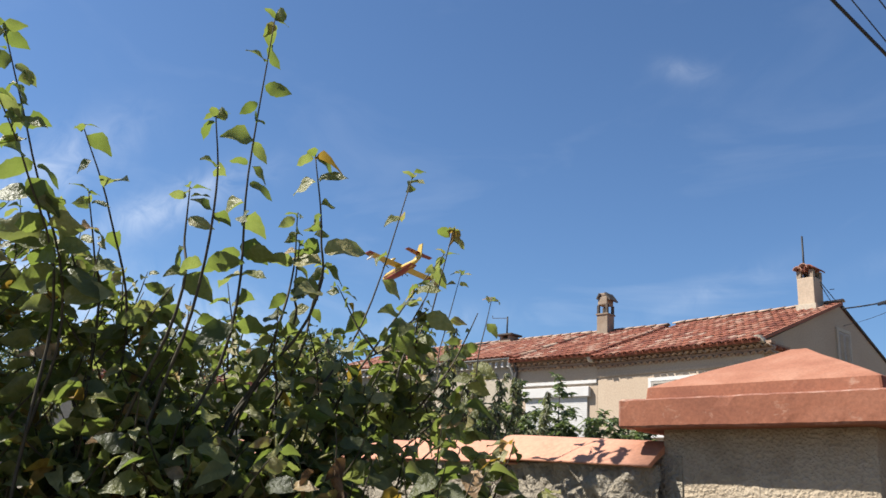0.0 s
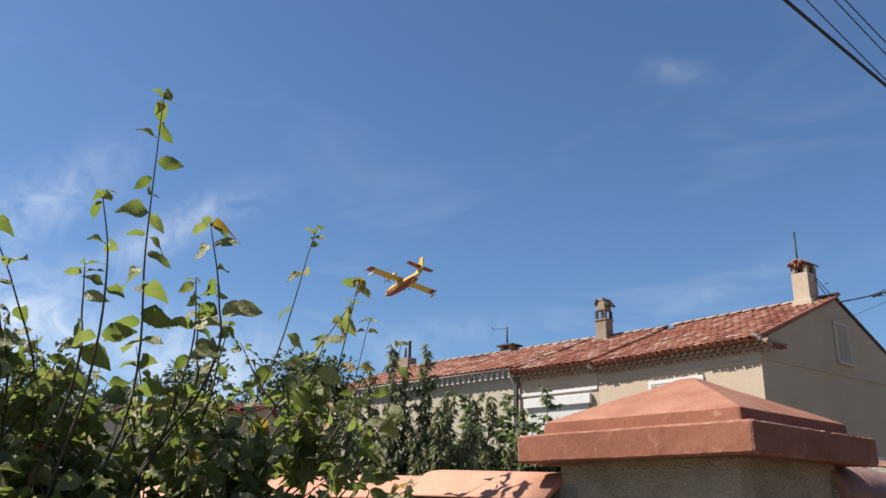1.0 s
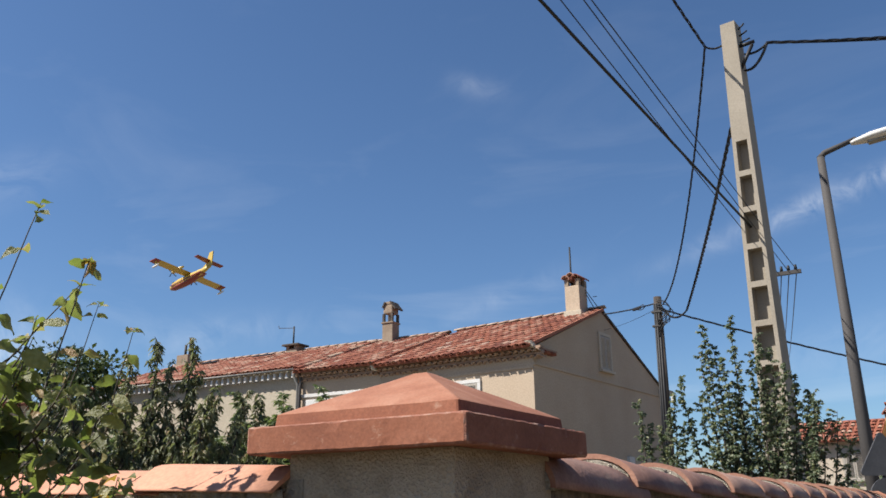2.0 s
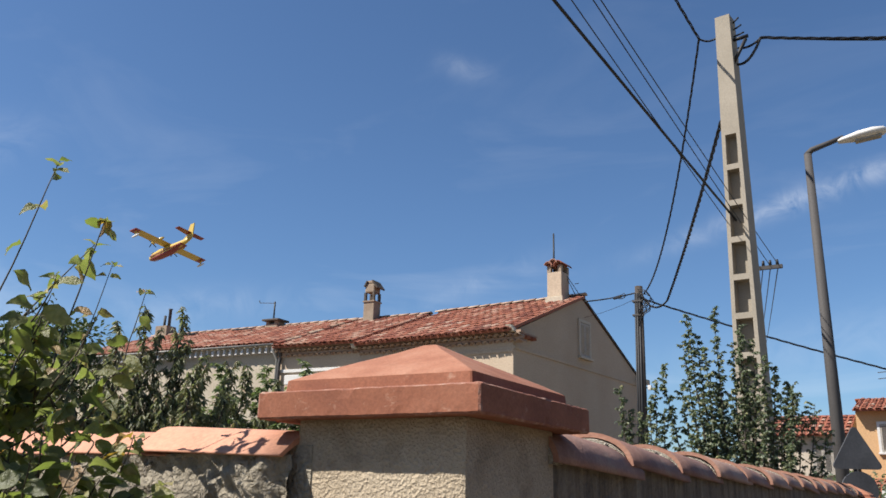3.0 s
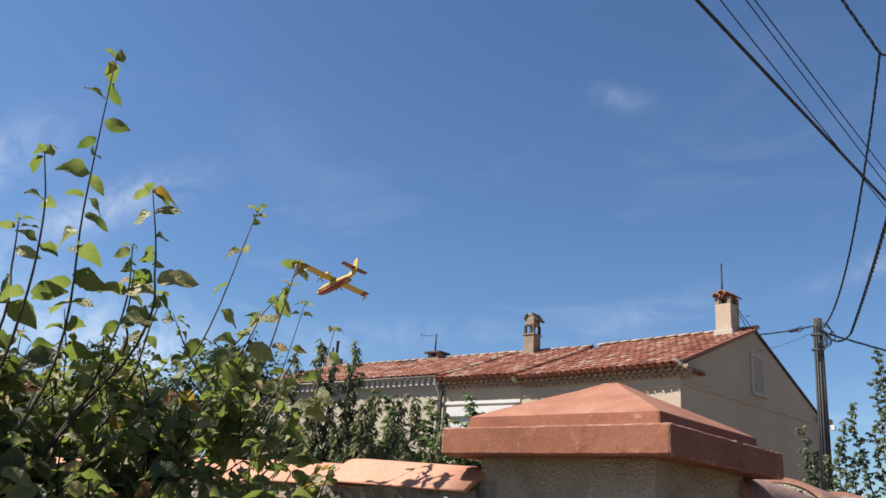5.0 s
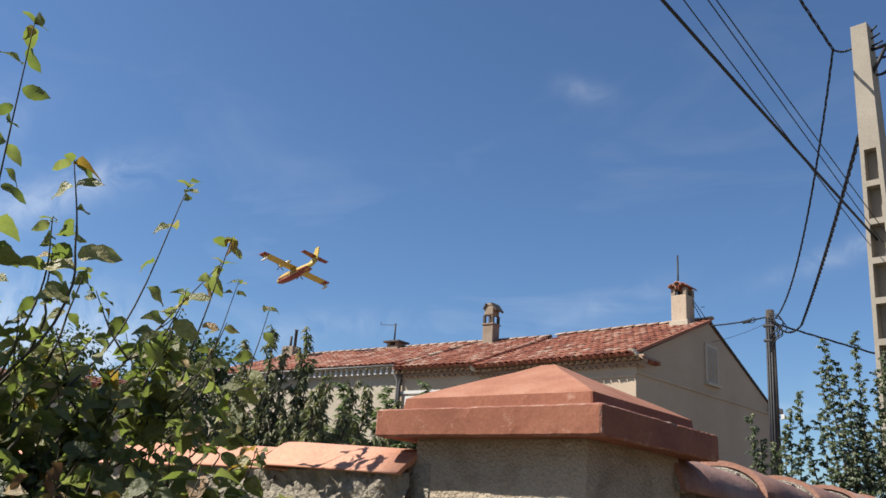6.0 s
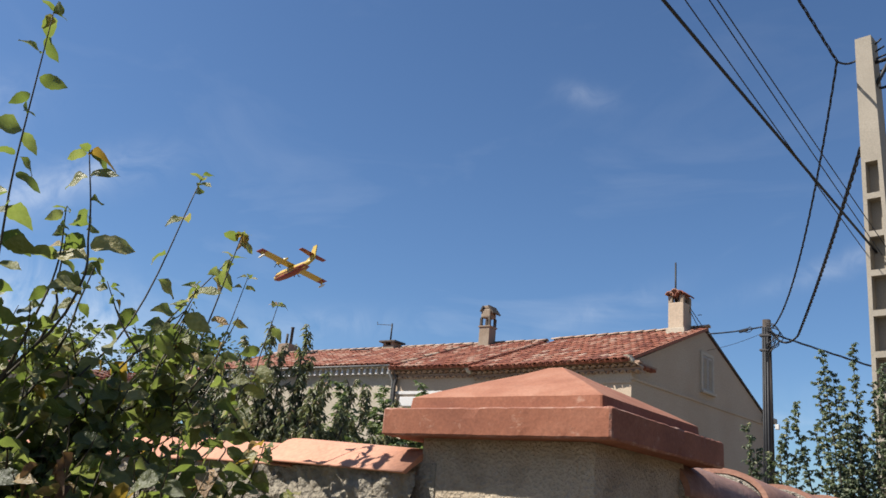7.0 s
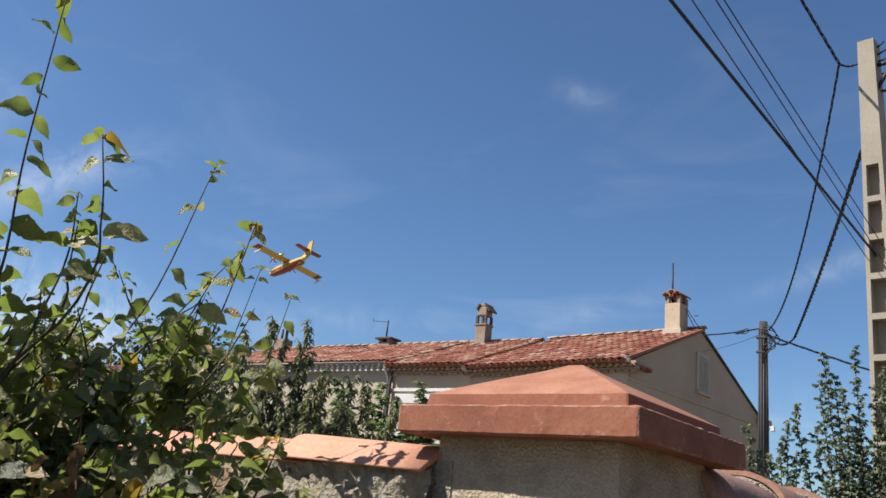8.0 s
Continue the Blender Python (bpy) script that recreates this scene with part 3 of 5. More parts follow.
def bed_mesh(seed):
    """An uneven bed of pebbly mortar under a tile's raised end."""
    rng = random.Random(seed)
    bm = arch_fill_bm(0.1165, 0.076, 0.05, rng.uniform(0.020, 0.034))
    for v in bm.verts:
        v.co += Vector((0, 1, 1)) * 0.004 * noise.noise(v.co * 60 + Vector((seed * 5.0, 0, 0)))
    for k in range(70):
        a = math.pi * rng.uniform(0.12, 0.97)
        f = rng.uniform(0.62, 1.0)
        r = rng.uniform(0.003, 0.0065)
        c = Vector((0.111 * f * math.cos(a), rng.uniform(-0.004, 0.006), 0.073 * f * math.sin(a)))
        bmesh.ops.create_icosphere(bm, subdivisions=1, radius=r, matrix=Matrix.Translation(c) @ Matrix.Diagonal((rng.uniform(0.8, 1.4), 0.9, 0.8, 1)))
    me = bpy.data.meshes.new("mortar_bed")
    bm.to_mesh(me)
    bm.free()
    me.materials.append(M_PEBBLE)
    return me


def build_wall_east():
    bm = box_bm(-0.265, -0.062, 0.4, 7.1, -0.05, 1.70)
    wall = tagged(part("wall_east", bm, M_CAST_DIRTY), "roughcast garden wall topped with weathered ridge tiles", "wall", kind="structure")
    rng = random.Random(9)
    me = bpy.data.meshes.new("ridge_tile")
    b = barrel_bm(0.56, 0.130, 0.121, 0.090, 0.013, 16, 3)
    b.to_mesh(me)
    b.free()
    me.materials.append(M_COPING_OLD)
    me.materials.append(M_TILE_END)
    for f in me.polygons:
        if f.normal.y < -0.9:
            f.material_index = 1
    fills = [bed_mesh(k) for k in range(5)]
    y = 0.415
    for i in range(14):
        tilt = rng.uniform(-0.8, 0.8)
        ob = mesh_part("ridge_tile", me, None, wall)
        ob.matrix_basis = pose(-0.165 + rng.uniform(-0.006, 0.006), y, 1.694 + rng.uniform(-0.003, 0.004), -2.3 + tilt, rng.uniform(-2, 2), rng.uniform(-1.5, 1.5))
        ob2 = mesh_part("mortar_bed", fills[i % 5], None, wall)
        ob2.matrix_basis = pose(-0.165, y - 0.004, 1.692 + rng.uniform(-0.003, 0.002), 0, rng.uniform(-4, 4), 0)
        y += 0.475


build_wall_south()
build_wall_east()


# ---- row of houses ----
TILE_V = barrel_bm(0.43, 0.092, 0.075, 0.062, 0.014, 6, 1)
TILE_MESH = bpy.data.meshes.new("roof_tile")
TILE_V.to_mesh(TILE_MESH)
TILE_MESH.materials.append(M_ROOF)
TILE_T = bm_arrays(TILE_V)


def roof_slope(house, x0, x1, y_eave, z_eave, y_ridge, z_ridge, rng, pieces, gap=0.21, lap=0.375, name="roof"):
    """A pitched roof deck with rows of lapped barrel tiles: pieces as parts, or all joined."""
    run, rise = y_ridge - y_eave, z_ridge - z_eave
    length, tilt = math.hypot(run, rise), math.atan2(rise, abs(run))
    sign = 1 if run > 0 else -1
    bm = bmesh.new()
    t = 0.06
    box(bm, x0, x1, 0, length, -t, 0.0)
    # shallow channels between the rows of tiles
    base = Matrix.Translation((0, y_eave, z_eave)) @ (Matrix.Rotation(math.pi, 4, "Z") if sign < 0 else Matrix.Identity(4)) @ Matrix.Rotation(tilt, 4, "X")
    if sign < 0:
        base = base @ Matrix.Translation((-(x0 + x1), 0, 0))
    bmesh.ops.transform(bm, matrix=base, verts=bm.verts[:])
    roof = part(name, bm, M_ROOF_BED, house, "low-pitched roof of weathered terracotta canal tiles")
    mats = []
    cols = int((x1 - x0) / gap)
    g = (x1 - x0) / cols
    rows = int(length / lap)
    for c in range(cols):
        for r in range(rows):
            m = base @ Matrix.Translation((x0 + g * (c + 0.5) + rng.uniform(-0.012, 0.012), r * length / rows - 0.05 + rng.uniform(-0.02, 0.02), 0.004 + rng.uniform(0, 0.008))) @ pose(0, 0, 0, -1.6 + rng.uniform(-1, 1), 0, rng.uniform(-2.5, 2.5))
            mats.append(m)
    if pieces:
        for m in mats:
            ob = mesh_part("roof_tile", TILE_MESH, None, roof)
            ob.matrix_basis = m
    else:
        me = joined_mesh("roof_tiles", TILE_T, mats)
        tagged(mesh_part("roof_tiles", me, M_ROOF, roof), kind="stuff")
    return roof


def ridge_row(house, x0, x1, y, z, rng, gap=0.4):
    b = barrel_bm(gap + 0.06, 0.12, 0.105, 0.075, 0.015, 6, 1)
    me = bpy.data.meshes.new("ridge_cap")
    b.to_mesh(me)
    b.free()
    me.materials.append(M_EAVE)
    x = x1
    while x > x0 + 0.1:
        ob = mesh_part("ridge_cap", me, None, house)
        ob.matrix_basis = pose(x, y, z - 0.01, -1.5 + rng.uniform(-1, 1), 0, 90)
        x -= gap


def genoise(house, x0, x1, y, z_top, rows=2, gap=0.185):
    """Courses of half-round tile ends stepping out under the eave, bedded in mortar."""
    tile = bm_arrays(barrel_bm(0.30, 0.082, 0.072, 0.075, 0.016, 6, 1))
    for r in range(rows):
        out = 0.10 * (rows - r)
        z = z_top - 0.135 * (r + 1)
        bm = box_bm(x0, x1, y - out + 0.035, y + 0.02, z + 0.075, z + 0.131)
        part("eave_course", bm, M_EAVE, house, "mortar course of the corbelled eave")
        n = int((x1 - x0) / gap)
        g = (x1 - x0) / n
        me = joined_mesh("eave_tiles", tile, [Matrix.Translation((x0 + g * (k + 0.5), y - out, z)) for k in range(n)])
        tagged(mesh_part("eave_tiles", me, M_EAVE, house, "row of half-round corbel tiles"), kind="stuff")


def window_unit(house, name, width, height, m, label, shutters=2, closed=True, frame_mat=None):
    """A window in local x (width), z (height), facing -y: surround, sill, and louvred shutters."""
    w = new(name)
    w.parent = house
    w.matrix_basis = m
    tagged(w, label)
    fm = frame_mat or M_WHITE
    bm = bmesh.new()
    t = 0.09
    box(bm, -t, 0, -0.035, 0.03, -0.0, height)
    box(bm, width, width + t, -0.035, 0.03, 0, height)
    box(bm, -t, width + t, -0.037, 0.03, height, height + t)
    part("window_frame", bm, fm, w)
    part("sill", box_bm(-t - 0.03, width + t + 0.03, -0.10, 0.03, -0.07, 0.0, bevel=0.01), fm, w)
    part("pane", box_bm(0, width, 0.0, 0.02, 0, height), M_GLASS_DARK, w)
    for s in range(shutters):
        sw = width / shutters
        bm = bmesh.new()
        x0, x1 = s * sw + 0.008, (s + 1) * sw - 0.008
        box(bm, x0, x0 + 0.05, -0.03, -0.004, 0.01, height - 0.01)
        box(bm, x1 - 0.05, x1, -0.03, -0.004, 0.01, height - 0.01)
        for z in (0.01, height - 0.07):
            box(bm, x0 + 0.05, x1 - 0.05, -0.03, -0.004, z, z + 0.06)
        z = 0.08
        while z < height - 0.1:
            box(bm, x0 + 0.05, x1 - 0.05, -0.011, -0.005, 0, 0.055, m=Matrix.Translation((0, -0.006, z)) @ Matrix.Rotation(radians(28), 4, "X"))
            z += 0.06
        part("shutter", bm, M_SHUTTER, w, "closed louvred shutter")
    return w


def wall_with_gable(x0, x1, depth, z_eave_f, z_ridge, y_ridge, z_eave_b, thick=0.3):
    """Four walls with gable ends up to the ridge."""
    bm = bmesh.new()
    prof = [(0, 0.0), (depth, 0.0), (depth, z_eave_b), (y_ridge, z_ridge), (0, z_eave_f)]
    a = [bm.verts.new((x0, y, z)) for y, z in prof]
    b = [bm.verts.new((x1, y, z)) for y, z in prof]
    bm.faces.new(a)
    bm.faces.new(b[::-1])
    n = len(prof)
    for i in range(n):
        bm.faces.new((a[i], b[i], b[(i + 1) % n], a[(i + 1) % n]))
    bmesh.ops.recalc_face_normals(bm, faces=bm.faces[:])
    return bm


def chimney(house, m, w, d, h, style, label):
    c = new("chimney")
    c.parent = house
    c.matrix_basis = m
    tagged(c, label)
    part("shaft", box_bm(-w / 2, w / 2, -d / 2, d / 2, -0.5, h, bevel=0.015), M_RENDER if style == "tiled" else M_CHIM, c)
    if style == "tiled":
        part("plinth", box_bm(-w / 2 - 0.05, w / 2 + 0.05, -d / 2 - 0.05, d / 2 + 0.05, -0.3, 0.06, bevel=0.015), M_RENDER_OLD, c)
        for sx in (-1, 1):
            for sy in (-1, 1):
                part("post", box_bm(sx * (w / 2 - 0.06) - 0.06, sx * (w / 2 - 0.06) + 0.06, sy * (d / 2 - 0.06) - 0.06, sy * (d / 2 - 0.06) + 0.06, h, h + 0.2), M_CHIM, c)
        for x, r in ((-0.16, 14), (0.0, 0), (0.16, -14)):
            b = barrel_bm(d + 0.22, 0.13, 0.118, 0.13, 0.02, 8, 1)
            ob = part("cap_tile", b, M_ROOF, c, "clay cap tile")
            ob.matrix_basis = pose(x * 1.0, -d / 2 - 0.10, h + 0.2 + (0.05 if x == 0 else -0.01), 0, r, 0)
    elif style == "hood":
        for sx in (-1, 1):
            for sy in (-1, 1):
                part("post", box_bm(sx * (w / 2 - 0.04) - 0.04, sx * (w / 2 - 0.04) + 0.04, sy * (d / 2 - 0.04) - 0.04, sy * (d / 2 - 0.04) + 0.04, h, h + 0.30), M_SOOT, c)
        part("hood", box_bm(-w / 2 + 0.02, w / 2 - 0.02, -d / 2 + 0.01, d / 2 - 0.01, h + 0.30, h + 0.60, bevel=0.04), M_CHIM, c)
        bm = bmesh.new()
        for s in (-1, 1):
            box(bm, 0.0, 0.34 if s > 0 else 0.22, -d / 2 - 0.03, d / 2 + 0.03, -0.02, 0.03, m=Matrix.Translation((s * 0.10, 0, h + 0.70)) @ Matrix.Rotation(radians(52 if s > 0 else 118), 4, "Y"))
        part("sloping_slab", bm, M_SOOT, c)
        part("slab", box_bm(-0.13, 0.13, -d / 2 + 0.02, d / 2 - 0.02, h + 0.60, h + 0.72, bevel=0.04), M_CHIM, c)
        part("collar", box_bm(-w / 2 - 0.03, w / 2 + 0.03, -d / 2 - 0.03, d / 2 + 0.03, h - 0.03, h + 0.02, bevel=0.01), M_CHIM, c)
    elif style == "low":
        part("slab", box_bm(-w / 2 - 0.12, w / 2 + 0.12, -d / 2 - 0.1, d / 2 + 0.1, h + 0.10, h + 0.17, bevel=0.02), M_SOOT, c)
        for sx in (-1, 1):
            part("post", box_bm(sx * (w / 2 - 0.07) - 0.06, sx * (w / 2 - 0.07) + 0.06, -d / 2, d / 2, h, h + 0.1), M_CHIM, c)
    return c


HOUSE_TURN = 3.63
C = Vector((-8.304, 17.117, 0))


def mortar_plug(x0, x1, y0, y1, z0, z1):
    """An uneven trowelled lump of mortar, narrower at its foot."""
    bm = box_bm(x0, x1, y0, y1, z0, z1, bevel=0.03)
    for v in bm.verts:
        t = (v.co.z - z0) / (z1 - z0)
        v.co.x += (0.5 - t) * 0.10 + 0.03 * noise.noise(v.co * 9)
        v.co.y += (1 - t) * 0.06
        v.co.z += 0.03 * noise.noise(v.co * 11)
    return bm


def build_house_near():
    rng = random.Random(21)
    h = thing("gabled_house", Matrix.Translation(C) @ Matrix.Rotation(radians(-HOUSE_TURN), 4, "Z"), "cream rendered house with red canal-tile roof and corbelled eave", "house")
    w, depth, yr, zr = 4.85, 8.1, 4.0, 7.10
    zf, zb = 5.50, 5.33
    part("wall", wall_with_gable(-w, 0, depth, zf, zr, yr, zb), M_RENDER, h, "smooth cream rendered wall with a gable end")
    genoise(h, -w, 0.30, 0, 5.49)
    # return of the corbelled courses round the corner
    tile = bm_arrays(barrel_bm(0.30, 0.082, 0.072, 0.075, 0.016, 6, 1))
    out, z = 0.17, 5.38
    part("eave_course", box_bm(0.0, out - 0.02, -0.10, 0.98, z + 0.076, z + 0.12), M_EAVE, h)
    me = joined_mesh("eave_tiles", tile, [Matrix.Translation((out, 0.165 * k, z)) @ Matrix.Rotation(math.pi / 2, 4, "Z") for k in range(6)])
    tagged(mesh_part("eave_tiles", me, M_ROOF, h), kind="stuff")
    part("kneeler", mortar_plug(-0.02, 0.13, -0.33, -0.1, 5.44, 5.62), M_RENDER_OLD, h, "pale mortar plug at the eave's end")
    roof_slope(h, -w, 0.09, -0.34, 5.495, yr, zr + 0.08, rng, True)
    roof_slope(h, -w, -0.01, depth + 0.35, 5.20, yr, zr + 0.08, rng, False, name="roof_back")
    part("verge", box_bm(0.004, 0.05, 0, math.hypot(depth + 0.35 - yr, zr - 5.2), -0.035, 0.03, m=Matrix.Translation((0, yr, zr + 0.08)) @ Matrix.Rotation(-math.atan2(zr + 0.08 - 5.2, depth + 0.35 - yr), 4, "X")), M_SOOT, h)
    part("verge", box_bm(0.05, 0.11, 0, math.hypot(yr + 0.31, zr + 0.08 - 5.50), -0.05, 0.03, m=Matrix.Translation((0, -0.31, 5.50)) @ Matrix.Rotation(math.atan2(zr + 0.08 - 5.50, yr + 0.31), 4, "X")), M_ROOF, h)
    ridge_row(h, -w, 0.13, yr, zr + 0.13, rng)
    part("string_course", box_bm(-0.002, 0.035, 0.0, depth, 5.06, 5.14, bevel=0.008), M_RENDER, h)
    part("string_course", box_bm(-w, 0.0, -0.03, 0.002, 4.98, 5.06, bevel=0.008), M_RENDER, h)
    part("eave_block", box_bm(0.0, 0.30, depth - 0.22, depth + 0.28, 5.12, 5.28, bevel=0.03), M_RENDER_OLD, h)
    window_unit(h, "gable_window", 0.62, 0.98, Matrix.Translation((0.012, 3.77, 5.42)) @ Matrix.Rotation(math.pi / 2, 4, "Z"), "small gable window with pale surround and grey shutters", frame_mat=M_EAVE_PALE)
    window_unit(h, "front_window", 1.45, 1.35, Matrix.Translation((-3.08, -0.012, 3.42)), "white-framed upper window")
    part("service_box", box_bm(-0.01, 0.09, 5.1, 5.45, 2.75, 3.1, bevel=0.01), M_WHITE, h, "small white wall cabinet")
    chimney(h, Matrix.Translation((-0.58, 3.65, 7.06)), 0.46, 0.5, 0.80, "tiled", "cream chimney with clay-tile cap")
    mast = new("antenna")
    mast.parent = h
    mast.matrix_basis = Matrix.Translation((-0.76, 3.75, 7.9))
    tagged(mast, "thin dark aerial mast with stays")
    tube("mast", [(0, 0, -0.3), (0, 0, 1.25)], [0.03, 0.026], M_CABLE, mast)
    for dx in (0.55, 0.68):
        tube("stay", [(0.25, 0, 0.15), (dx + 0.1, 0.1, -0.72)], 0.012, M_STEEL, mast, 4)
    tube("stay", [(0.62, 0.1, -0.35), (0.74, 0.1, -0.35)], 0.012, M_STEEL, mast, 4)
    return h


def build_row_houses():
    rng = random.Random(33)
    p0 = C + Matrix.Rotation(radians(-HOUSE_TURN), 3, "Z") @ Vector((-4.853, 0, 0))
    base = Matrix.Translation(p0) @ Matrix.Rotation(radians(3.0), 4, "Z")
    # middle house
    h = thing("terraced_house", base, "narrow cream terraced house with canal-tile roof and white shutter box", "house", group="terraced houses")
    part("wall", wall_with_gable(-2.88, -0.004, 8.0, 5.50, 7.08, 4.0, 5.3), M_RENDER, h)
    genoise(h, -2.88, 0, 0, 5.56)
    part("kneeler", mortar_plug(-0.20, -0.03, -0.33, -0.1, 5.38, 5.64), M_RENDER_OLD, h)
    roof_slope(h, -2.88, -0.01, -0.34, 5.575, 4.0, 7.16, rng, False)
    roof_slope(h, -2.88, -0.01, 8.35, 5.3, 4.0, 7.16, rng, False, name="roof_back")
    ridge_row(h, -2.88, 0.0, 4.0, 7.20, rng)
    # raised verge of lapped tiles against the lower neighbour
    slope = math.atan2(7.16 - 5.60, 4.27)
    for k in range(11):
        ob = part("verge_tile", barrel_bm(0.46, 0.10, 0.085, 0.075, 0.014, 6, 1), M_EAVE if k % 3 else M_ROOF, h)
        f = 0.40 * k
        ob.matrix_basis = Matrix.Translation((-2.80, -0.27 + f * math.cos(slope), 5.64 + f * math.sin(slope) + rng.uniform(0, 0.02))) @ Matrix.Rotation(slope - 0.03, 4, "X") @ Matrix.Rotation(rng.uniform(-0.06, 0.06), 4, "Z")
    part("string_course", box_bm(-2.86, -0.02, -0.04, 0.002, 4.84, 4.93, bevel=0.008), M_WHITE, h)
    chimney(h, Matrix.Translation((-2.12, 3.72, 7.12)), 0.40, 0.42, 0.56, "hood", "sooty rendered chimney with hooded top")
    w = new("roller_shutter_window")
    w.parent = h
    w.matrix_basis = Matrix.Translation((-2.4, -0.02, 3.4))
    tagged(w, "white roller-shutter window, shutter lowered")
    part("shutter_box", box_bm(-0.1, 2.2, -0.12, 0.0, 1.08, 1.35, bevel=0.015), M_WHITE, w)
    bm = bmesh.new()
    for k in range(20):
        box(bm, 0, 2.1, -0.03, -0.01, k * 0.057, k * 0.057 + 0.052)
    part("shutter_slats", bm, M_WHITE, w)
    # long far house
    h2 = thing("terraced_house", base @ Matrix.Translation((-2.884, 0.1, 0)) , "long pale rough-rendered terraced house with low tiled roof", "house", group="terraced houses")
    L = 9.5
    part("wall", wall_with_gable(-L, -0.004, 8.0, 5.62, 7.12, 4.0, 5.4), M_RENDER_OLD, h2)
    cor = bpy.data.meshes.new("corbel")
    bm = box_bm(-0.042, 0.042, -0.20, 0.01, 5.45, 5.62)
    bm.to_mesh(cor)
    bm.free()
    cor.materials.append(M_WHITE)
    for k in range(int(L / 0.23)):
        mesh_part("corbel", cor, None, h2).location = (-L + 0.23 * (k + 0.5), 0, 0)
    part("eave_course", box_bm(-L, -0.01, -0.22, 0.02, 5.62, 5.69), M_RENDER_OLD, h2)
    roof_slope(h2, -L, -0.01, -0.25, 5.73, 4.0, 7.19, rng, False)
    roof_slope(h2, -L, -0.01, 8.35, 5.4, 4.0, 7.19, rng, False, name="roof_back")
    ridge_row(h2, -L, 0.0, 4.0, 7.23, rng)
    tube("gutter", [(-L, -0.28, 5.69), (0.0, -0.28, 5.68)], 0.03, M_ZINC, h2, 8)
    tube("downpipe", [(-0.06, -0.28, 5.66), (-0.06, -0.27, 5.50), (-0.02, -0.10, 5.24), (-0.02, -0.09, 0.2)], 0.06, M_ZINC, h2, 10)
    tube("downpipe", [(0.14, -0.30, 5.60), (0.13, -0.16, 5.32), (0.12, -0.20, 5.10), (0.12, -0.20, 0.2)], 0.05, M_STEEL, h2, 8)
    chimney(h2, Matrix.Translation((-3.5, 3.9, 7.2)), 0.5, 0.45, 0.06, "low", "low chimney with flat slab")
    a = new("tv_aerial")
    a.parent = h2
    a.matrix_basis = Matrix.Translation((-3.6, 3.9, 7.3))
    tagged(a, "thin dark television aerial")
    tube("mast", [(0, 0, 0), (0, 0, 0.82)], 0.03, M_CABLE, a)
    tube("boom", [(0.0, 0, 0.76), (-0.62, -0.1, 0.80)], 0.013, M_STEEL, a, 4)
    tube("element", [(-0.62, -0.1, 0.80), (-0.64, -0.1, 0.90)], 0.012, M_STEEL, a, 4)
    for x, dy in ((-4.6, 3.0), (-7.3, 3.1)):
        bm = box_bm(0, 0.8, -0.10, 0.14, 0, 0.03, m=Matrix.Rotation(math.atan2(1.5, 4.42), 4, "X"))
        part("roof_vent", bm, M_DARK, h2).matrix_basis = Matrix.Translation((x, dy, 6.97))
    chimney(h2, Matrix.Translation((-9.1, 4.1, 7.05)), 0.6, 0.5, 0.55, "plain", "grey chimney block with stove pipes")
    tube("stove_pipe", [(-8.95, 4.1, 7.5), (-8.95, 4.1, 8.25), (-8.95, 4.1, 8.3)], [0.06, 0.06, 0.09], M_STEEL, h2, 8)
    tube("stove_pipe", [(-9.2, 4.1, 7.5), (-9.2, 4.1, 8.05)], 0.05, M_STEEL, h2, 8)


build_house_near()
build_row_houses()


# ---- poles, cables, lamp ----
def build_concrete_pole():
    p = thing("utility_pole", Matrix.Translation((-1.592, 10.91, 0)) @ Matrix.Rotation(radians(-6), 4, "Z"), "tall tapered concrete utility pole with ladder-like recesses", "utility pole")
    H = 8.87
    bw, tw, bd, td = 0.222, 0.112, 0.20, 0.14
    bm = bmesh.new()
    hw = lambda z: bw + (tw - bw) * z / H
    hd = lambda z: bd + (td - bd) * z / H
    def frustum(x0, x1, y0, y1, z0, z1):
        v = box(bm, 0, 1, 0, 1, z0, z1)
        for q in v:
            z = q.co.z
            q.co.x = (x0(z) if q.co.x < 0.5 else x1(z))
            q.co.y = (y0(z) if q.co.y < 0.5 else y1(z))
    rail = 0.055
    frustum(lambda z: -hw(z), lambda z: -hw(z) + rail, lambda z: -hd(z), hd, -0.3, 6.95)
    frustum(lambda z: hw(z) - rail, hw, lambda z: -hd(z), hd, -0.3, 6.95)
    frustum(lambda z: -hw(z) + rail, lambda z: hw(z) - rail, lambda z: 0.0, lambda z: 0.045, -0.3, 6.95)
    z = 6.95
    while z > 0.4:
        frustum(lambda q: -hw(q) + rail, lambda q: hw(q) - rail, lambda q: -hd(q), hd, z - 0.085, z)
        z -= 0.56
    frustum(lambda z: -hw(z), hw, lambda z: -hd(z), hd, 6.95, H)
    bmesh.ops.remove_doubles(bm, verts=bm.verts[:], dist=1e-5)
    part("shaft", bm, M_CONCRETE, p, "tapered cast-concrete shaft with recessed panels")
    tube("arm", [(0.08, -0.05, H - 0.42), (0.34, -0.02, H - 0.40)], 0.03, M_CABLE, p, 6)
    tube("brace", [(0.10, -0.06, H - 0.82), (0.30, -0.02, H - 0.44)], 0.028, M_CABLE, p, 6)
    for k in range(3):
        tube("pin", [(0.12, 0, H - 0.1 - 0.12 * k), (0.22 + 0.03 * k, -0.02, H - 0.04 - 0.14 * k)], 0.014, M_CABLE, p, 5)


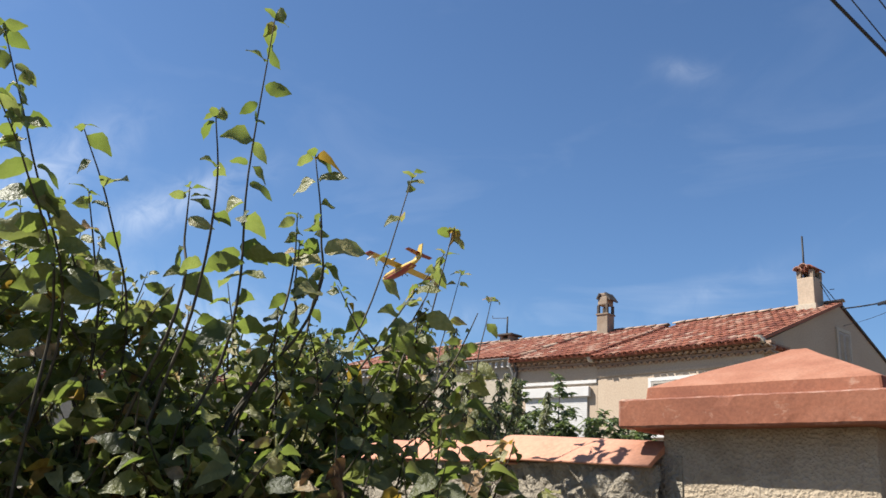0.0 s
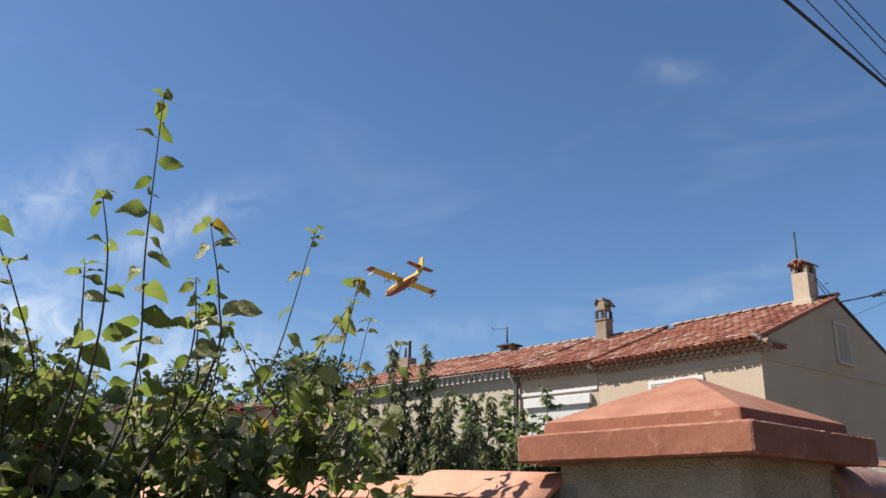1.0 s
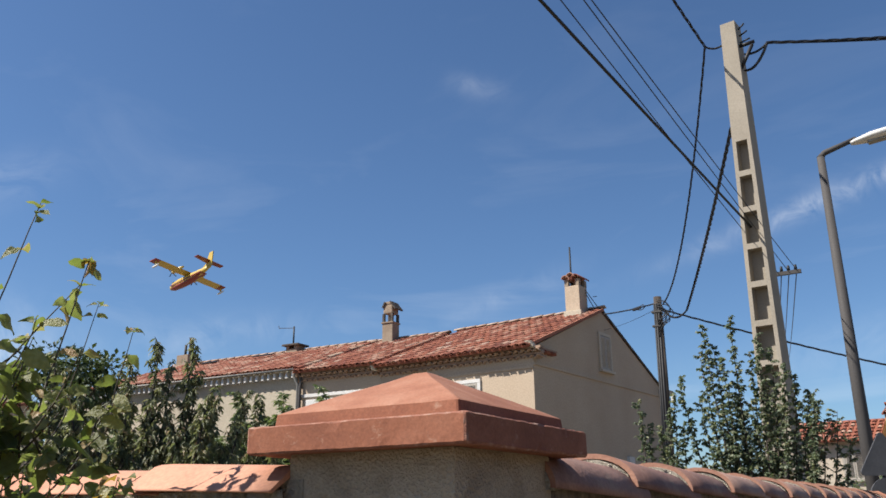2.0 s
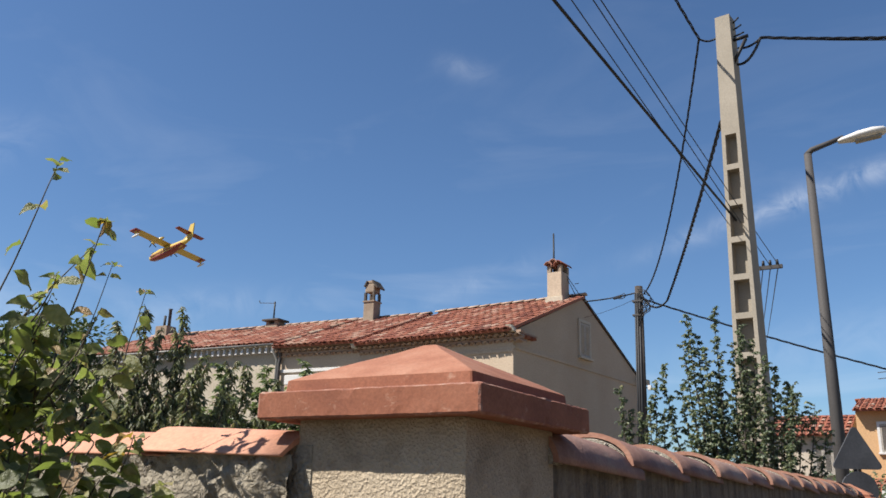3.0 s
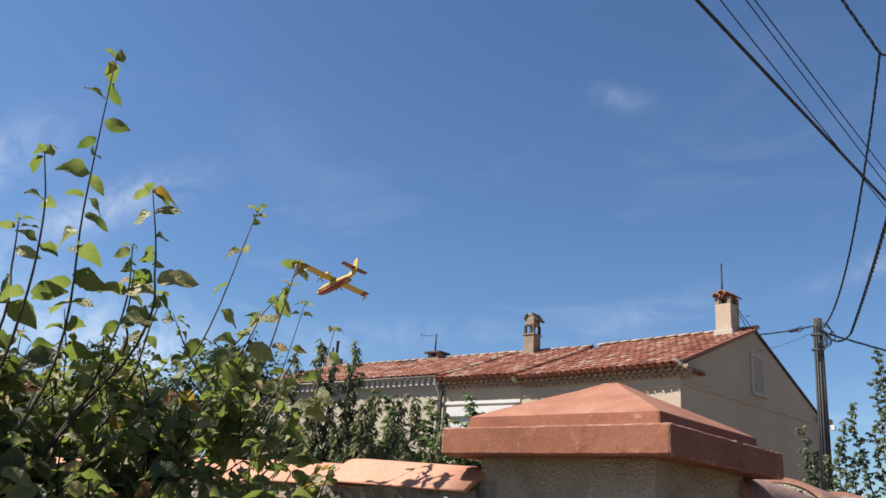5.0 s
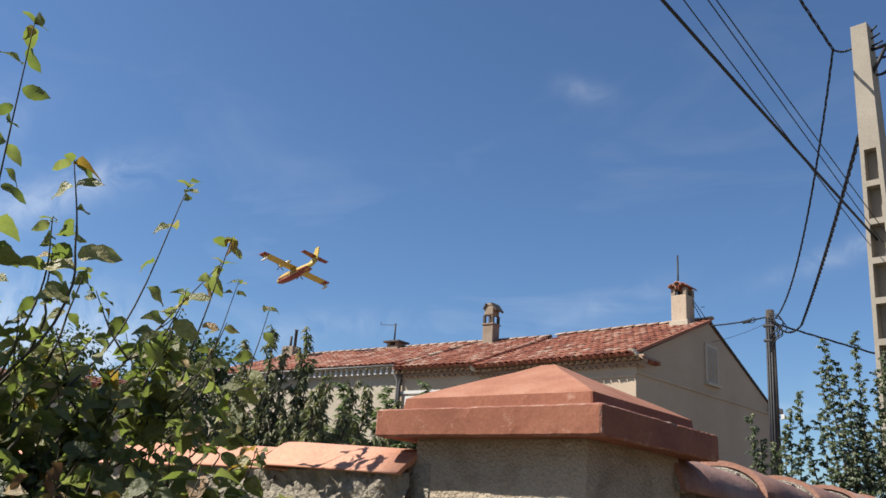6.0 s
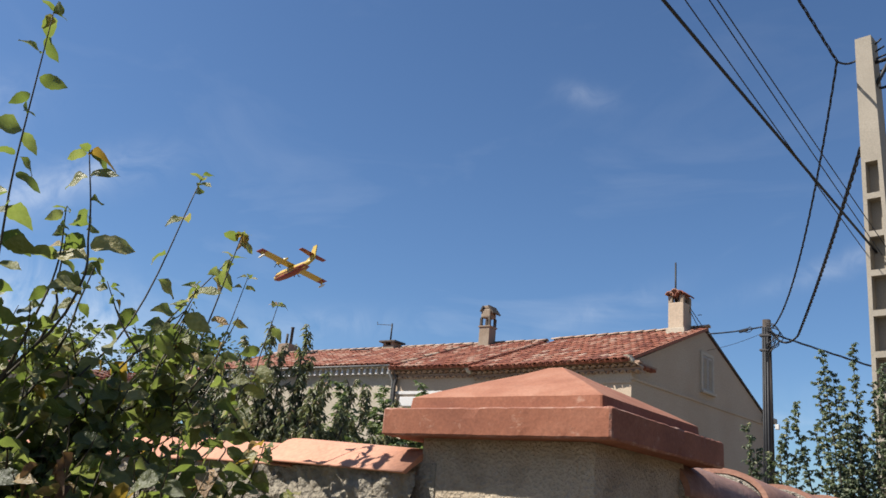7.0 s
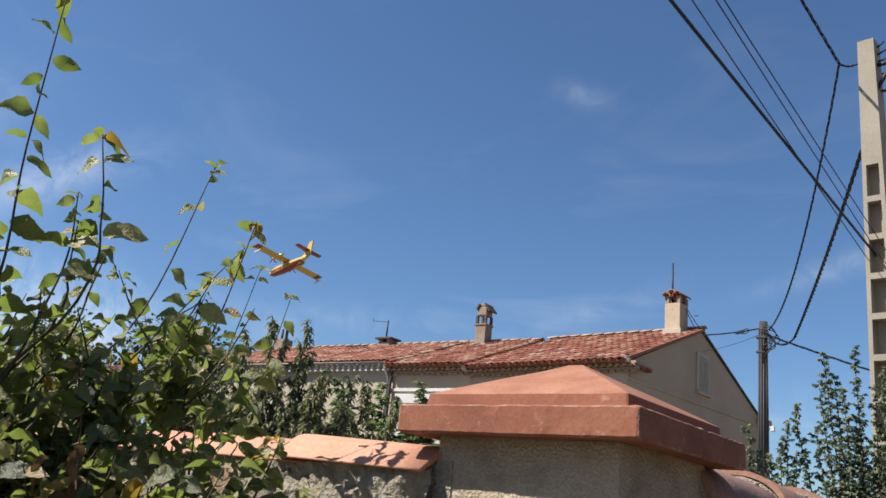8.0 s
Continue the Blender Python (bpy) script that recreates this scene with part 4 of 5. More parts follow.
def build_wood_pole():
    p = thing("wooden_pole", Matrix.Translation((-5.95, 19.72, 0)), "grey weathered wooden pole hung with cables", "utility pole")
    tube("shaft", [(-0.05, 0, -0.3), (0.0, 0, 3.4), (0.03, 0, 6.96)], [0.135, 0.12, 0.10], M_WOOD, p, 12)
    for dx in (-0.06, -0.01, 0.05):
        tube("riser_cable", [(dx - 0.06, -0.12, 0.2), (dx - 0.02, -0.125, 3.4), (dx + 0.03, -0.11, 6.75)], 0.03, M_CABLE, p, 6)
    for z in (6.52, 6.15):
        part("clamp", box_bm(-0.12, 0.14, -0.15, 0.02, z, z + 0.05, bevel=0.01), M_STEEL, p)
    part("junction_box", box_bm(0.18, 0.27, -0.08, 0.01, 4.24, 4.36, bevel=0.012), M_WHITE, p, "small white junction box on a bracket")
    tube("bracket", [(0.0, -0.04, 4.30), (0.18, -0.04, 4.30)], 0.015, M_STEEL, p, 5)
    rng = random.Random(3)
    for k in range(8):
        a, reach = rng.uniform(-0.5, 0.5), rng.uniform(0.22, 0.52)
        ctrl = [(0.04, -0.12, 6.86 - 0.05 * k), (reach * 0.7, -0.18 + 0.1 * a, 6.78 - 0.04 * k), (reach, -0.16, 6.58 - 0.05 * k), (reach * 0.6, -0.2, 6.40 - 0.04 * k), (0.05, -0.14, 6.30 - 0.06 * k)]
        tube("loop_cable", spline(ctrl, 5), 0.012, M_CABLE, p, 5)


def sag_points(a, b, sag, n=16):
    a, b = Vector(a), Vector(b)
    return [a.lerp(b, t) - Vector((0, 0, sag * 4 * t * (1 - t))) for t in (i / n for i in range(n + 1))]


def cable(label, a, b, sag, r, twisted=False, group="overhead cables"):
    pts = sag_points(a, b, sag, 40 if twisted else 16)
    bm = bmesh.new()
    if twisted:
        d = (Vector(b) - Vector(a)).normalized()
        s = d.cross(Vector((0, 0, 1))).normalized()
        u = s.cross(d)
        fine = sag_points(a, b, sag, 150)
        for k in range(3):
            tube_into(bm, [p + (s * math.cos(i * 0.55 + k * 2.09) + u * math.sin(i * 0.55 + k * 2.09)) * r * 0.8 for i, p in enumerate(fine)], r * 0.62, 4)
    else:
        tube_into(bm, pts, r, 5)
    return tagged(part("cable", bm, M_CABLE), label, "cable", group=group)


def build_cables():
    # open wires to the far cross-arm, and the thick line beside them
    for (x0, y0), x1 in (((-1.78, 4.98), -1.75), ((-1.61, 5.07), -1.58), ((-1.55, 5.10), -1.45)):
        a, b = Vector((x0, y0, 6.0)), Vector((x1, 13.05, 5.40))
        cable("thin bare black overhead wire", a - (b - a) * 1.6, b, 0.12, 0.006)
    a, b = Vector((-1.90, 4.74, 5.9)), Vector((-1.65, 11.05, 5.56))
    cable("thick black overhead cable fixed to the concrete pole", a - (b - a) * 2.2, b, 0.05, 0.017)
    clamp = (-1.945, 10.63, 8.488)
    a = Vector((-2.045, 9.528, 8.7))
    cable("black bundled service cable above the pole", a + (a - Vector(clamp)) * 9, clamp, 0.0, 0.018, True)
    cable("black bundled cable tied to the pole head", clamp, (-1.70, 10.86, 8.58), 0.06, 0.012, True)
    cable("black drop cable hanging from pole to pole", clamp, (-5.75, 19.6, 6.72), 0.75, 0.015, True)
    cable("black drop cable hanging from pole to pole", (-1.78, 11.0, 7.2), (-5.03, 19.2, 6.40), 0.12, 0.024, True)
    cable("black slack loop of cable at the wooden pole", (-5.03, 19.2, 6.40), (-5.80, 19.6, 6.62), 0.22, 0.02, True)
    cable("black service cable running to the street", (-1.10, 10.98, 8.46), (6.5, 14.6, 9.15), 0.30, 0.019, True)
    cable("thin black cable running to the street", (-1.10, 10.98, 8.45), (6.5, 14.6, 9.12), 0.34, 0.009, False)
    cable("black slack tail of cable at the pole head", (-1.45, 10.9, 8.05), (-1.10, 10.98, 8.46), 0.12, 0.017, True)
    cable("black slack tail of cable at the pole head", (-1.42, 10.86, 8.30), (-1.10, 10.98, 8.45), 0.05, 0.014, True)
    cable("black cable between wooden pole and the street", (-5.8, 19.68, 6.6), (6.2, 25.5, 3.2), 0.25, 0.02, True)
    cable("black cable running to the house gable", (-7.9, 20.9, 6.98), (-6.02, 19.68, 6.78), 0.03, 0.016, True)
    splice = thing("cable_splice", Matrix.Translation((-6.62, 20.07, 6.80)) @ Matrix.Rotation(radians(-33), 4, "Z"), "black cable splice with coiled tails", "cable splice")
    part("sleeve", box_bm(-0.16, 0.16, -0.03, 0.03, -0.03, 0.05, bevel=0.02), M_CABLE, splice)
    tube("tail", spline([(0.1, 0, 0.02), (0.24, 0.03, 0.07), (0.32, 0, -0.03), (0.2, -0.02, -0.07), (0.0, 0, -0.02)], 4), 0.012, M_CABLE, splice, 5)
    cable("thin black cable running to the house gable", (-7.9, 20.9, 6.52), (-6.02, 19.68, 6.62), 0.05, 0.006)
    x = thing("cross_arm", Matrix.Translation((-1.60, 13.05, 5.36)), "dark cross-arm with insulators on a far post", "cross-arm")
    part("beam", box_bm(-0.45, 0.22, -0.03, 0.03, -0.03, 0.03), M_STEEL, x)
    for k in range(5):
        tube("insulator", [(-0.30 + 0.11 * k, 0, 0.03), (-0.30 + 0.11 * k, 0, 0.12)], [0.03, 0.022], M_CABLE, x, 6)
    tube("stem", [(-0.35, 0.02, -5.36), (-0.35, 0.02, 0.0)], 0.05, M_STEEL, x, 6)
    for k in range(4):
        cable("thin bare black overhead wire", (-1.80 + 0.12 * k, 13.06, 5.42), (-7.67 + 0.25 * k, 42.47, 8.33), 0.1, 0.009)


def build_street_lamp():
    p = thing("street_lamp", Matrix.Translation((-0.66, 11.47, 0)), "grey tapered steel street lamp with long flat head", "street lamp")
    tube("post", [(0.03, 0, -0.2), (0, 0, 6.62)], [0.105, 0.055], M_STEEL, p, 12)
    tube("arm", [(-0.02, 0, 6.60), (0.06, 0.0, 6.68), (0.50, 0.05, 6.82)], [0.05, 0.045, 0.035], M_STEEL, p, 8)
    bm = bmesh.new()
    prof = [(0.0, 0.03, 0.035), (0.06, 0.05, 0.05), (0.16, 0.07, 0.065), (0.28, 0.10, 0.085), (0.48, 0.105, 0.09), (0.62, 0.08, 0.065), (0.67, 0.03, 0.02)]
    rings = []
    for x, w, hh in prof:
        rings.append([bm.verts.new((x, w * math.cos(a) * 1.5, hh * math.sin(a) * (0.9 if math.sin(a) > 0 else 0.7))) for a in (2 * math.pi * k / 12 for k in range(12))])
    for a, b in zip(rings, rings[1:]):
        for k in range(12):
            bm.faces.new((a[k], a[(k + 1) % 12], b[(k + 1) % 12], b[k])).smooth = True
    bm.faces.new(rings[0][::-1])
    bm.faces.new(rings[-1])
    bmesh.ops.recalc_face_normals(bm, faces=bm.faces[:])
    hd = part("lamp_head", bm, M_WHITE, p, "pale elongated lamp housing")
    hd.matrix_basis = pose(0.42, 0.05, 6.76, 0, -7, 5)
    bowl = part("bowl", box_bm(0.22, 0.58, -0.07, 0.07, -0.085, -0.03, bevel=0.025), M_ZINC, hd, "grey underside bowl")


build_concrete_pole()
build_wood_pole()
build_cables()
build_street_lamp()


# ---- far side of the street ----
def build_street_houses():
    rng = random.Random(5)
    h = thing("street_house", Matrix.Translation((-2.55, 33.5, -0.3)), "low off-white house with ribbed red roof", "house", group="houses across the street")
    part("wall", wall_with_gable(-3.2, 0, 6, 4.4, 5.35, 3.0, 4.4), M_EAVE_PALE, h)
    roof_slope(h, -3.4, 0.05, -0.35, 4.35, 3.0, 5.35, rng, False, gap=0.24, lap=0.5)
    roof_slope(h, -3.4, 0.05, 6.35, 4.35, 3.0, 5.35, rng, False, gap=0.24, lap=0.5, name="roof_back")
    window_unit(h, "window", 0.62, 1.0, Matrix.Translation((-1.25, -0.012, 2.95)), "grey shuttered window", frame_mat=M_SHUTTER)
    h = thing("street_house", Matrix.Translation((-2.25, 33.3, -0.35)), "ochre rendered two-storey house with tiled roof", "house", group="houses across the street")
    part("wall", wall_with_gable(0, 8, 7, 5.22, 5.98, 3.5, 5.22), M_ORANGE, h)
    roof_slope(h, -0.06, 8.2, -0.4, 5.26, 3.5, 6.06, rng, False, gap=0.24, lap=0.5)
    roof_slope(h, -0.25, 8.2, 7.4, 5.26, 3.5, 6.06, rng, False, gap=0.24, lap=0.5, name="roof_back")
    roof_slope(h, 0.2, 8.2, -2.4, 2.3, 0.0, 2.85, rng, False, gap=0.24, lap=0.5, name="porch_roof")
    window_unit(h, "window", 1.5, 1.0, Matrix.Translation((0.75, -0.012, 3.75)), "closed white shutters", 2)
    chimney(h, Matrix.Translation((1.25, 2.9, 5.9)), 0.5, 0.45, 0.50, "plain", "cream chimney")
    tube("aerial", [(1.05, 3.3, 5.9), (1.05, 3.3, 7.1)], 0.03, M_STEEL, h, 5)
    for z in (6.8, 7.05):
        tube("aerial_boom", [(0.7, 3.3, z), (1.4, 3.3, z + 0.05)], 0.02, M_STEEL, h, 4)
    g = thing("gate_pillar", Matrix.Translation((-3.5, 24.0, 0)), "cream masonry gate pillar with flat cap", "pillar")
    part("shaft", box_bm(-0.3, 0.1, -0.2, 0.2, 0, 2.25, bevel=0.01), M_RENDER_OLD, g)
    part("cap", box_bm(-0.36, 0.16, -0.26, 0.26, 2.25, 2.37, bevel=0.03), M_ROOF, g)
    f = tagged(part("white_fence_wall", box_bm(-0.9, 6.0, 21.9, 22.05, 0, 1.95, bevel=0.01), M_WHITE), "plain white garden wall across the street", "wall", kind="structure")


def build_sign():
    s = thing("road_sign", Matrix.Translation((-0.19, 8.55, 0)) @ Matrix.Rotation(radians(32), 4, "Z"), "road signs on a post, seen from their grey backs", "road sign")
    tube("post", [(0, 0.045, -0.2), (0, 0.045, 2.3)], 0.025, M_STEEL, s, 8)
    bm = bmesh.new()
    def plate(pts, y):
        a = [bm.verts.new((x, y, z)) for x, z in pts]
        b = [bm.verts.new((x, y + 0.02, z)) for x, z in pts]
        bm.faces.new(a)
        bm.faces.new(b[::-1])
        for i in range(len(pts)):
            bm.faces.new((a[i], b[i], b[(i + 1) % len(pts)], a[(i + 1) % len(pts)]))
    tri = []
    for cx, cz, a0 in ((0.0, 2.35, 90), (-0.215, 1.995, 210), (0.215, 1.995, 330)):
        for k in range(5):
            a = radians(a0 - 60 + 30 * k)
            tri.append((cx + 0.035 * math.cos(a), cz + 0.035 * math.sin(a)))
    plate(tri, 0)
    bmesh.ops.recalc_face_normals(bm, faces=bm.faces[:])
    part("triangle_plate", bm, M_SIGN, s, "rounded triangular sign back")
    bm = bmesh.new()
    plate([(0.19 * math.cos(2 * math.pi * k / 24), 1.75 + 0.19 * math.sin(2 * math.pi * k / 24)) for k in range(24)], 0)
    bmesh.ops.recalc_face_normals(bm, faces=bm.faces[:])
    part("round_plate", bm, M_SIGN, s, "round sign back")


build_street_houses()
build_sign()


# ---- unseen wall added across the lane, behind the camera, to warm the shade ----
tagged(part("wall_unseen_bounce", box_bm(3.6, 3.85, -9.0, 9.0, -0.05, 2.4, bevel=0.01), M_CAST_DIRTY), "plain dark roughcast wall added out of view to warm the shade", "wall", kind="structure")


# ---- plants ----
def grow(rng, start, direction, length, bend, n=8, wobble=0.05):
    """A gently curving shoot as a list of points."""
    p, d = Vector(start), Vector(direction).normalized()
    pts = [p.copy()]
    for i in range(n):
        d = (d + Vector(bend) / n + Vector((rng.uniform(-1, 1), rng.uniform(-1, 1), rng.uniform(-1, 1))) * wobble).normalized()
        p = p + d * (length / n)
        pts.append(p.copy())
    return pts


def along(pts, t):
    k = min(int(t * (len(pts) - 1)), len(pts) - 2)
    f = t * (len(pts) - 1) - k
    return pts[k].lerp(pts[k + 1], f), (pts[k + 1] - pts[k]).normalized()


def build_front_bush():
    rng = random.Random(12)
    org = Vector((-0.95, -0.65, 0))
    bush = thing("bush", Matrix.Translation(org), "leggy leafy bush with long arching shoots beside the wall", "bush")
    kinds = [leaf_template(0.060, 0.037, 0.30, 0.35, 1.02, 9), leaf_template(0.054, 0.032, 0.2, 0.65, 1.05, 9), leaf_template(0.066, 0.043, 0.45, 0.3, 1.0, 9), leaf_template(0.040, 0.023, 0.3, 0.5, 1.05, 7), leaf_template(0.050, 0.031, 0.8, 0.9, 1.02, 8)]
    meshes = [template_mesh("leaf", k, M_LEAF) for k in kinds]
    yellow = template_mesh("leaf_yellow", kinds[4], M_LEAF_YELLOW)
    red = template_mesh("leaf_red", kinds[3], M_LEAF_RED)
    rest = []
    withered = []
    singles = 0

    def put_leaf(kind, m):
        """A leaf as a part of its own while it is one of the first 300, then in the joined foliage."""
        nonlocal singles
        q = rng.random()
        if singles < 300:
            me = yellow if q > 0.975 else red if q > 0.9735 else meshes[kind]
            mesh_part("leaf", me, None, bush).matrix_basis = m
            singles += 1
        elif q > 0.978:
            withered.append(m)
        else:
            rest.append((kind, m))

    def hanging(p, d, size, kind=None, spread=0.8):
        """A leaf on a short stalk, held out sideways with its blade drooping."""
        a = rng.uniform(0, 6.28)
        out = Vector((math.cos(a), math.sin(a), rng.uniform(-0.75, 0.35))) + d * 0.25
        put_leaf(rng.choice((0, 0, 1, 2, 4)) if kind is None else kind, aim(p + out.normalized() * 0.005, out, rng.uniform(-spread, spread), size))

    def arching_shoot(low, mid, tip, gap, size, r=0.0028):
        low, mid, tip = Vector(low), Vector(mid), Vector(tip)
        r = r * (0.68 if low.y > -0.3 else 1.0)
        foot = Vector((-1.0 + rng.uniform(-0.10, 0.10), -0.84 + rng.uniform(-0.14, 0.12), -0.05))
        knee = low.lerp(Vector((foot.x, foot.y, low.z - 0.95)), 0.42)
        pts = [p - org for p in spline((foot, knee, low, mid, tip), 6)]
        tube("stem", pts, [r * (1.5 - 1.15 * i / (len(pts) - 1)) for i in range(len(pts))], M_GREENSTEM, bush, 6)
        upper = pts[12:]
        length = sum((b - a).length for a, b in zip(upper, upper[1:]))
        n = max(3, int(length / gap))
        side = rng.uniform(0, 6.28)
        for i in range(n):
            t = 1 - (i + rng.uniform(0.1, 0.5)) / n
            p, d = along(upper, min(max(t, 0.0), 0.999))
            side += 2.5 + rng.uniform(-0.4, 0.4)
            pairs = 2 if rng.random() < 0.45 else 1
            for k in range(pairs):
                a = side + k * rng.uniform(2.2, 3.6)
                out = Vector((math.cos(a), math.sin(a), rng.uniform(-0.6, 0.4)))
                s = size * (0.80 + 0.6 * (1 - t)) * rng.uniform(0.75, 1.25)
                put_leaf(rng.choice((0, 0, 1, 2)), aim(p + out * 0.004, out, rng.choice((-1, 1)) * rng.uniform(0.3, 1.3), s))
        for k in range(3):
            a = side + 2.1 * k
            put_leaf(3, aim(upper[-1] - Vector((0, 0, 0.005 * k)), (math.cos(a), math.sin(a), rng.uniform(0.0, 0.8)), rng.uniform(-0.8, 0.8), size * rng.uniform(0.7, 1.1)))

    # long shoots against the sky: where each leaves the mass, its middle, its tip
    tall = (
        ((-0.800, -0.665, 1.836), (-0.790, -0.676, 2.115), (-0.709, -0.710, 2.374), 0.034, 0.74),
        ((-0.741, -0.555, 1.882), (-0.736, -0.550, 2.031), (-0.728, -0.586, 2.170), 0.038, 0.82),
        ((-0.726, -0.587, 1.677), (-0.774, -0.413, 1.904), (-0.749, -0.337, 2.218), 0.065, 0.74),
        ((-0.744, -0.514, 1.679), (-0.783, -0.335, 1.918), (-0.777, -0.214, 2.086), 0.036, 0.80),
        ((-0.740, -0.337, 1.733), (-0.778, -0.251, 1.910), (-0.750, -0.217, 2.137), 0.110, 0.62),
        ((-0.782, -0.250, 1.757), (-0.795, -0.193, 1.896), (-0.764, -0.174, 2.057), 0.070, 0.58),
        ((-0.774, -0.161, 1.725), (-0.761, -0.112, 1.907), (-0.748, -0.096, 2.015), 0.060, 0.58),
        ((-0.758, -0.758, 1.854), (-0.718, -0.767, 2.043), (-0.690, -0.801, 2.158), 0.070, 0.62),
        ((-0.783, -0.599, 1.813), (-0.786, -0.567, 1.958), (-0.764, -0.585, 2.068), 0.032, 0.62),
        ((-0.813, -0.531, 1.789), (-0.824, -0.492, 1.934), (-0.813, -0.482, 2.005), 0.045, 0.55),
        ((-0.785, -0.566, 1.837), (-0.786, -0.560, 1.936), (-0.770, -0.570, 2.022), 0.050, 0.55),
        ((-0.767, -0.779, 1.851), (-0.792, -0.772, 1.980), (-0.775, -0.784, 2.058), 0.050, 0.70),
        ((-0.928, -0.888, 1.833), (-0.897, -0.989, 2.074), (-0.845, -1.082, 2.246), 0.032, 0.85),
        ((-0.929, -0.906, 1.864), (-0.878, -0.997, 2.040), (-0.837, -1.075, 2.139), 0.032, 0.85),
        ((-0.943, -0.776, 1.818), (-0.923, -0.846, 2.023), (-0.903, -0.922, 2.151), 0.055, 0.75),
        ((-0.956, -0.823, 1.848), (-0.943, -0.853, 1.959), (-0.927, -0.886, 2.054), 0.050, 0.70),
        ((-0.729, -0.226, 1.643), (-0.745, -0.185, 1.706), (-0.739, -0.164, 1.735), 0.060, 0.85),
        ((-0.761, -0.193, 1.729), (-0.768, -0.149, 1.815), (-0.754, -0.121, 1.847), 0.080, 0.80),
    )
    for low, mid, tip, gap, size in tall:
        arching_shoot(low, mid, tip, gap, size)
    # a dry curled leaf at the tip of one bare shoot
    for k in range(3):
        mesh_part("leaf", yellow, None, bush).matrix_basis = aim(Vector((-0.750, -0.217, 2.132)) - org, (math.cos(k * 2.2), math.sin(k * 2.2), -0.5), 0.5 * k, 0.55)

    # the leafy mass: twigs in a band along the wall, tops uneven
    tops = ((-0.13, 1.62), (-0.03, 1.71), (0.03, 1.83), (0.14, 1.90), (0.26, 1.83), (0.36, 1.87), (0.45, 1.88), (0.60, 1.85), (0.80, 1.94), (1.02, 2.02), (1.3, 2.05))

    def top_at(u):
        for (a, za), (b, zb) in zip(tops, tops[1:]):
            if u <= b:
                return za + (zb - za) * max(0.0, (u - a) / (b - a))
        return tops[-1][1]

    fine_twigs = bmesh.new()

    def twig(c, d, length, n, s0, s1):
        pts = [q - org for q in grow(rng, c, d, length, (0, 0, 0.2), 5, 0.14)]
        tube_into(fine_twigs, pts, [0.0022 * (1 - 0.13 * k) for k in range(6)], 4)
        for k in range(n):
            p, dd = along(pts, rng.uniform(0.05, 0.999))
            hanging(p, dd, rng.uniform(s0, s1), spread=1.3)

    for i in range(820):
        u = rng.uniform(-0.10, 1.3)
        zt = top_at(u)
        f = rng.random()
        z = zt - 0.02 - f * (zt - 1.15)
        deep = rng.uniform(-0.24, 0.02 if z > 1.62 and u < 0.6 else 0.10)
        if 0.2 < u < 0.58 and 1.66 < z < 1.80 and rng.random() < 0.3:
            continue
        if u < 0.20 and rng.random() < (0.72 if z < 1.70 else 0.15):
            continue
        c = Vector((-0.60 - 0.50 * u + 0.62 * deep, -0.34 - 0.62 * u - 0.50 * deep, z))
        if (c - Vector((0.6, -1.25, 1.62))).length < 1.15 or c.y > -0.12:
            continue
        d = Vector((rng.uniform(-0.5, 0.8), rng.uniform(-0.6, 0.6), rng.uniform(0.1, 1)))
        big = (1.0 if f > 0.15 else 0.75) * (0.62 if rng.random() < 0.4 else 1.0)
        twig(c, d, rng.uniform(0.06, 0.16), rng.randrange(7, 12), 0.45 * big, 1.12 * big)
    # dense lower body away from the pillar
    for i in range(300):
        u, deep = rng.uniform(0.24, 1.25), rng.uniform(-0.16, 0.12)
        c = Vector((-0.60 - 0.50 * u + 0.62 * deep, -0.34 - 0.62 * u - 0.50 * deep, rng.uniform(1.20, 1.66)))
        if (c - Vector((0.6, -1.25, 1.62))).length > 1.15:
            twig(c, Vector((rng.uniform(-0.3, 0.9), rng.uniform(-0.6, 0.5), rng.uniform(0.1, 1))), rng.uniform(0.06, 0.15), rng.randrange(5, 9), 0.45, 1.1 - 2.0 * max(0.0, deep))
    for i in range(210):
        u, deep = rng.uniform(0.20, 0.75), rng.uniform(-0.12, 0.06)
        c = Vector((-0.60 - 0.50 * u + 0.62 * deep, -0.34 - 0.62 * u - 0.50 * deep, rng.uniform(1.34, 1.66)))
        twig(c, Vector((rng.uniform(-0.5, 0.7), rng.uniform(-0.6, 0.5), rng.uniform(0.0, 0.8))), rng.uniform(0.05, 0.12), rng.randrange(6, 10), 0.35, 0.9)
    # sunlit low sprays leaning out before the coping
    for i in range(62):
        u = rng.uniform(-0.14, 0.6)
        c = Vector((-0.52 - 0.46 * u + rng.uniform(-0.04, 0.05), -0.42 - 0.60 * u + rng.uniform(-0.05, 0.04), rng.uniform(1.40, 1.565 + 0.10 * max(0.0, u))))
        twig(c, Vector((rng.uniform(0.0, 0.8), rng.uniform(-0.6, 0.3), rng.uniform(0.3, 1.0))), rng.uniform(0.06, 0.14), rng.randrange(4, 7), 0.5, 1.05)
    # a bunch of dead brown leaves low in the front
    dead = []
    for k in range(11):
        a = rng.uniform(0, 6.28)
        p = Vector((-0.592, -0.595, 1.621)) + Vector((rng.uniform(-0.03, 0.03), rng.uniform(-0.03, 0.03), rng.uniform(-0.05, 0.04))) - org
        dead.append(aim(p, (math.cos(a), math.sin(a), rng.uniform(-1.5, -0.3)), rng.uniform(-1, 1), rng.uniform(0.4, 0.75)))
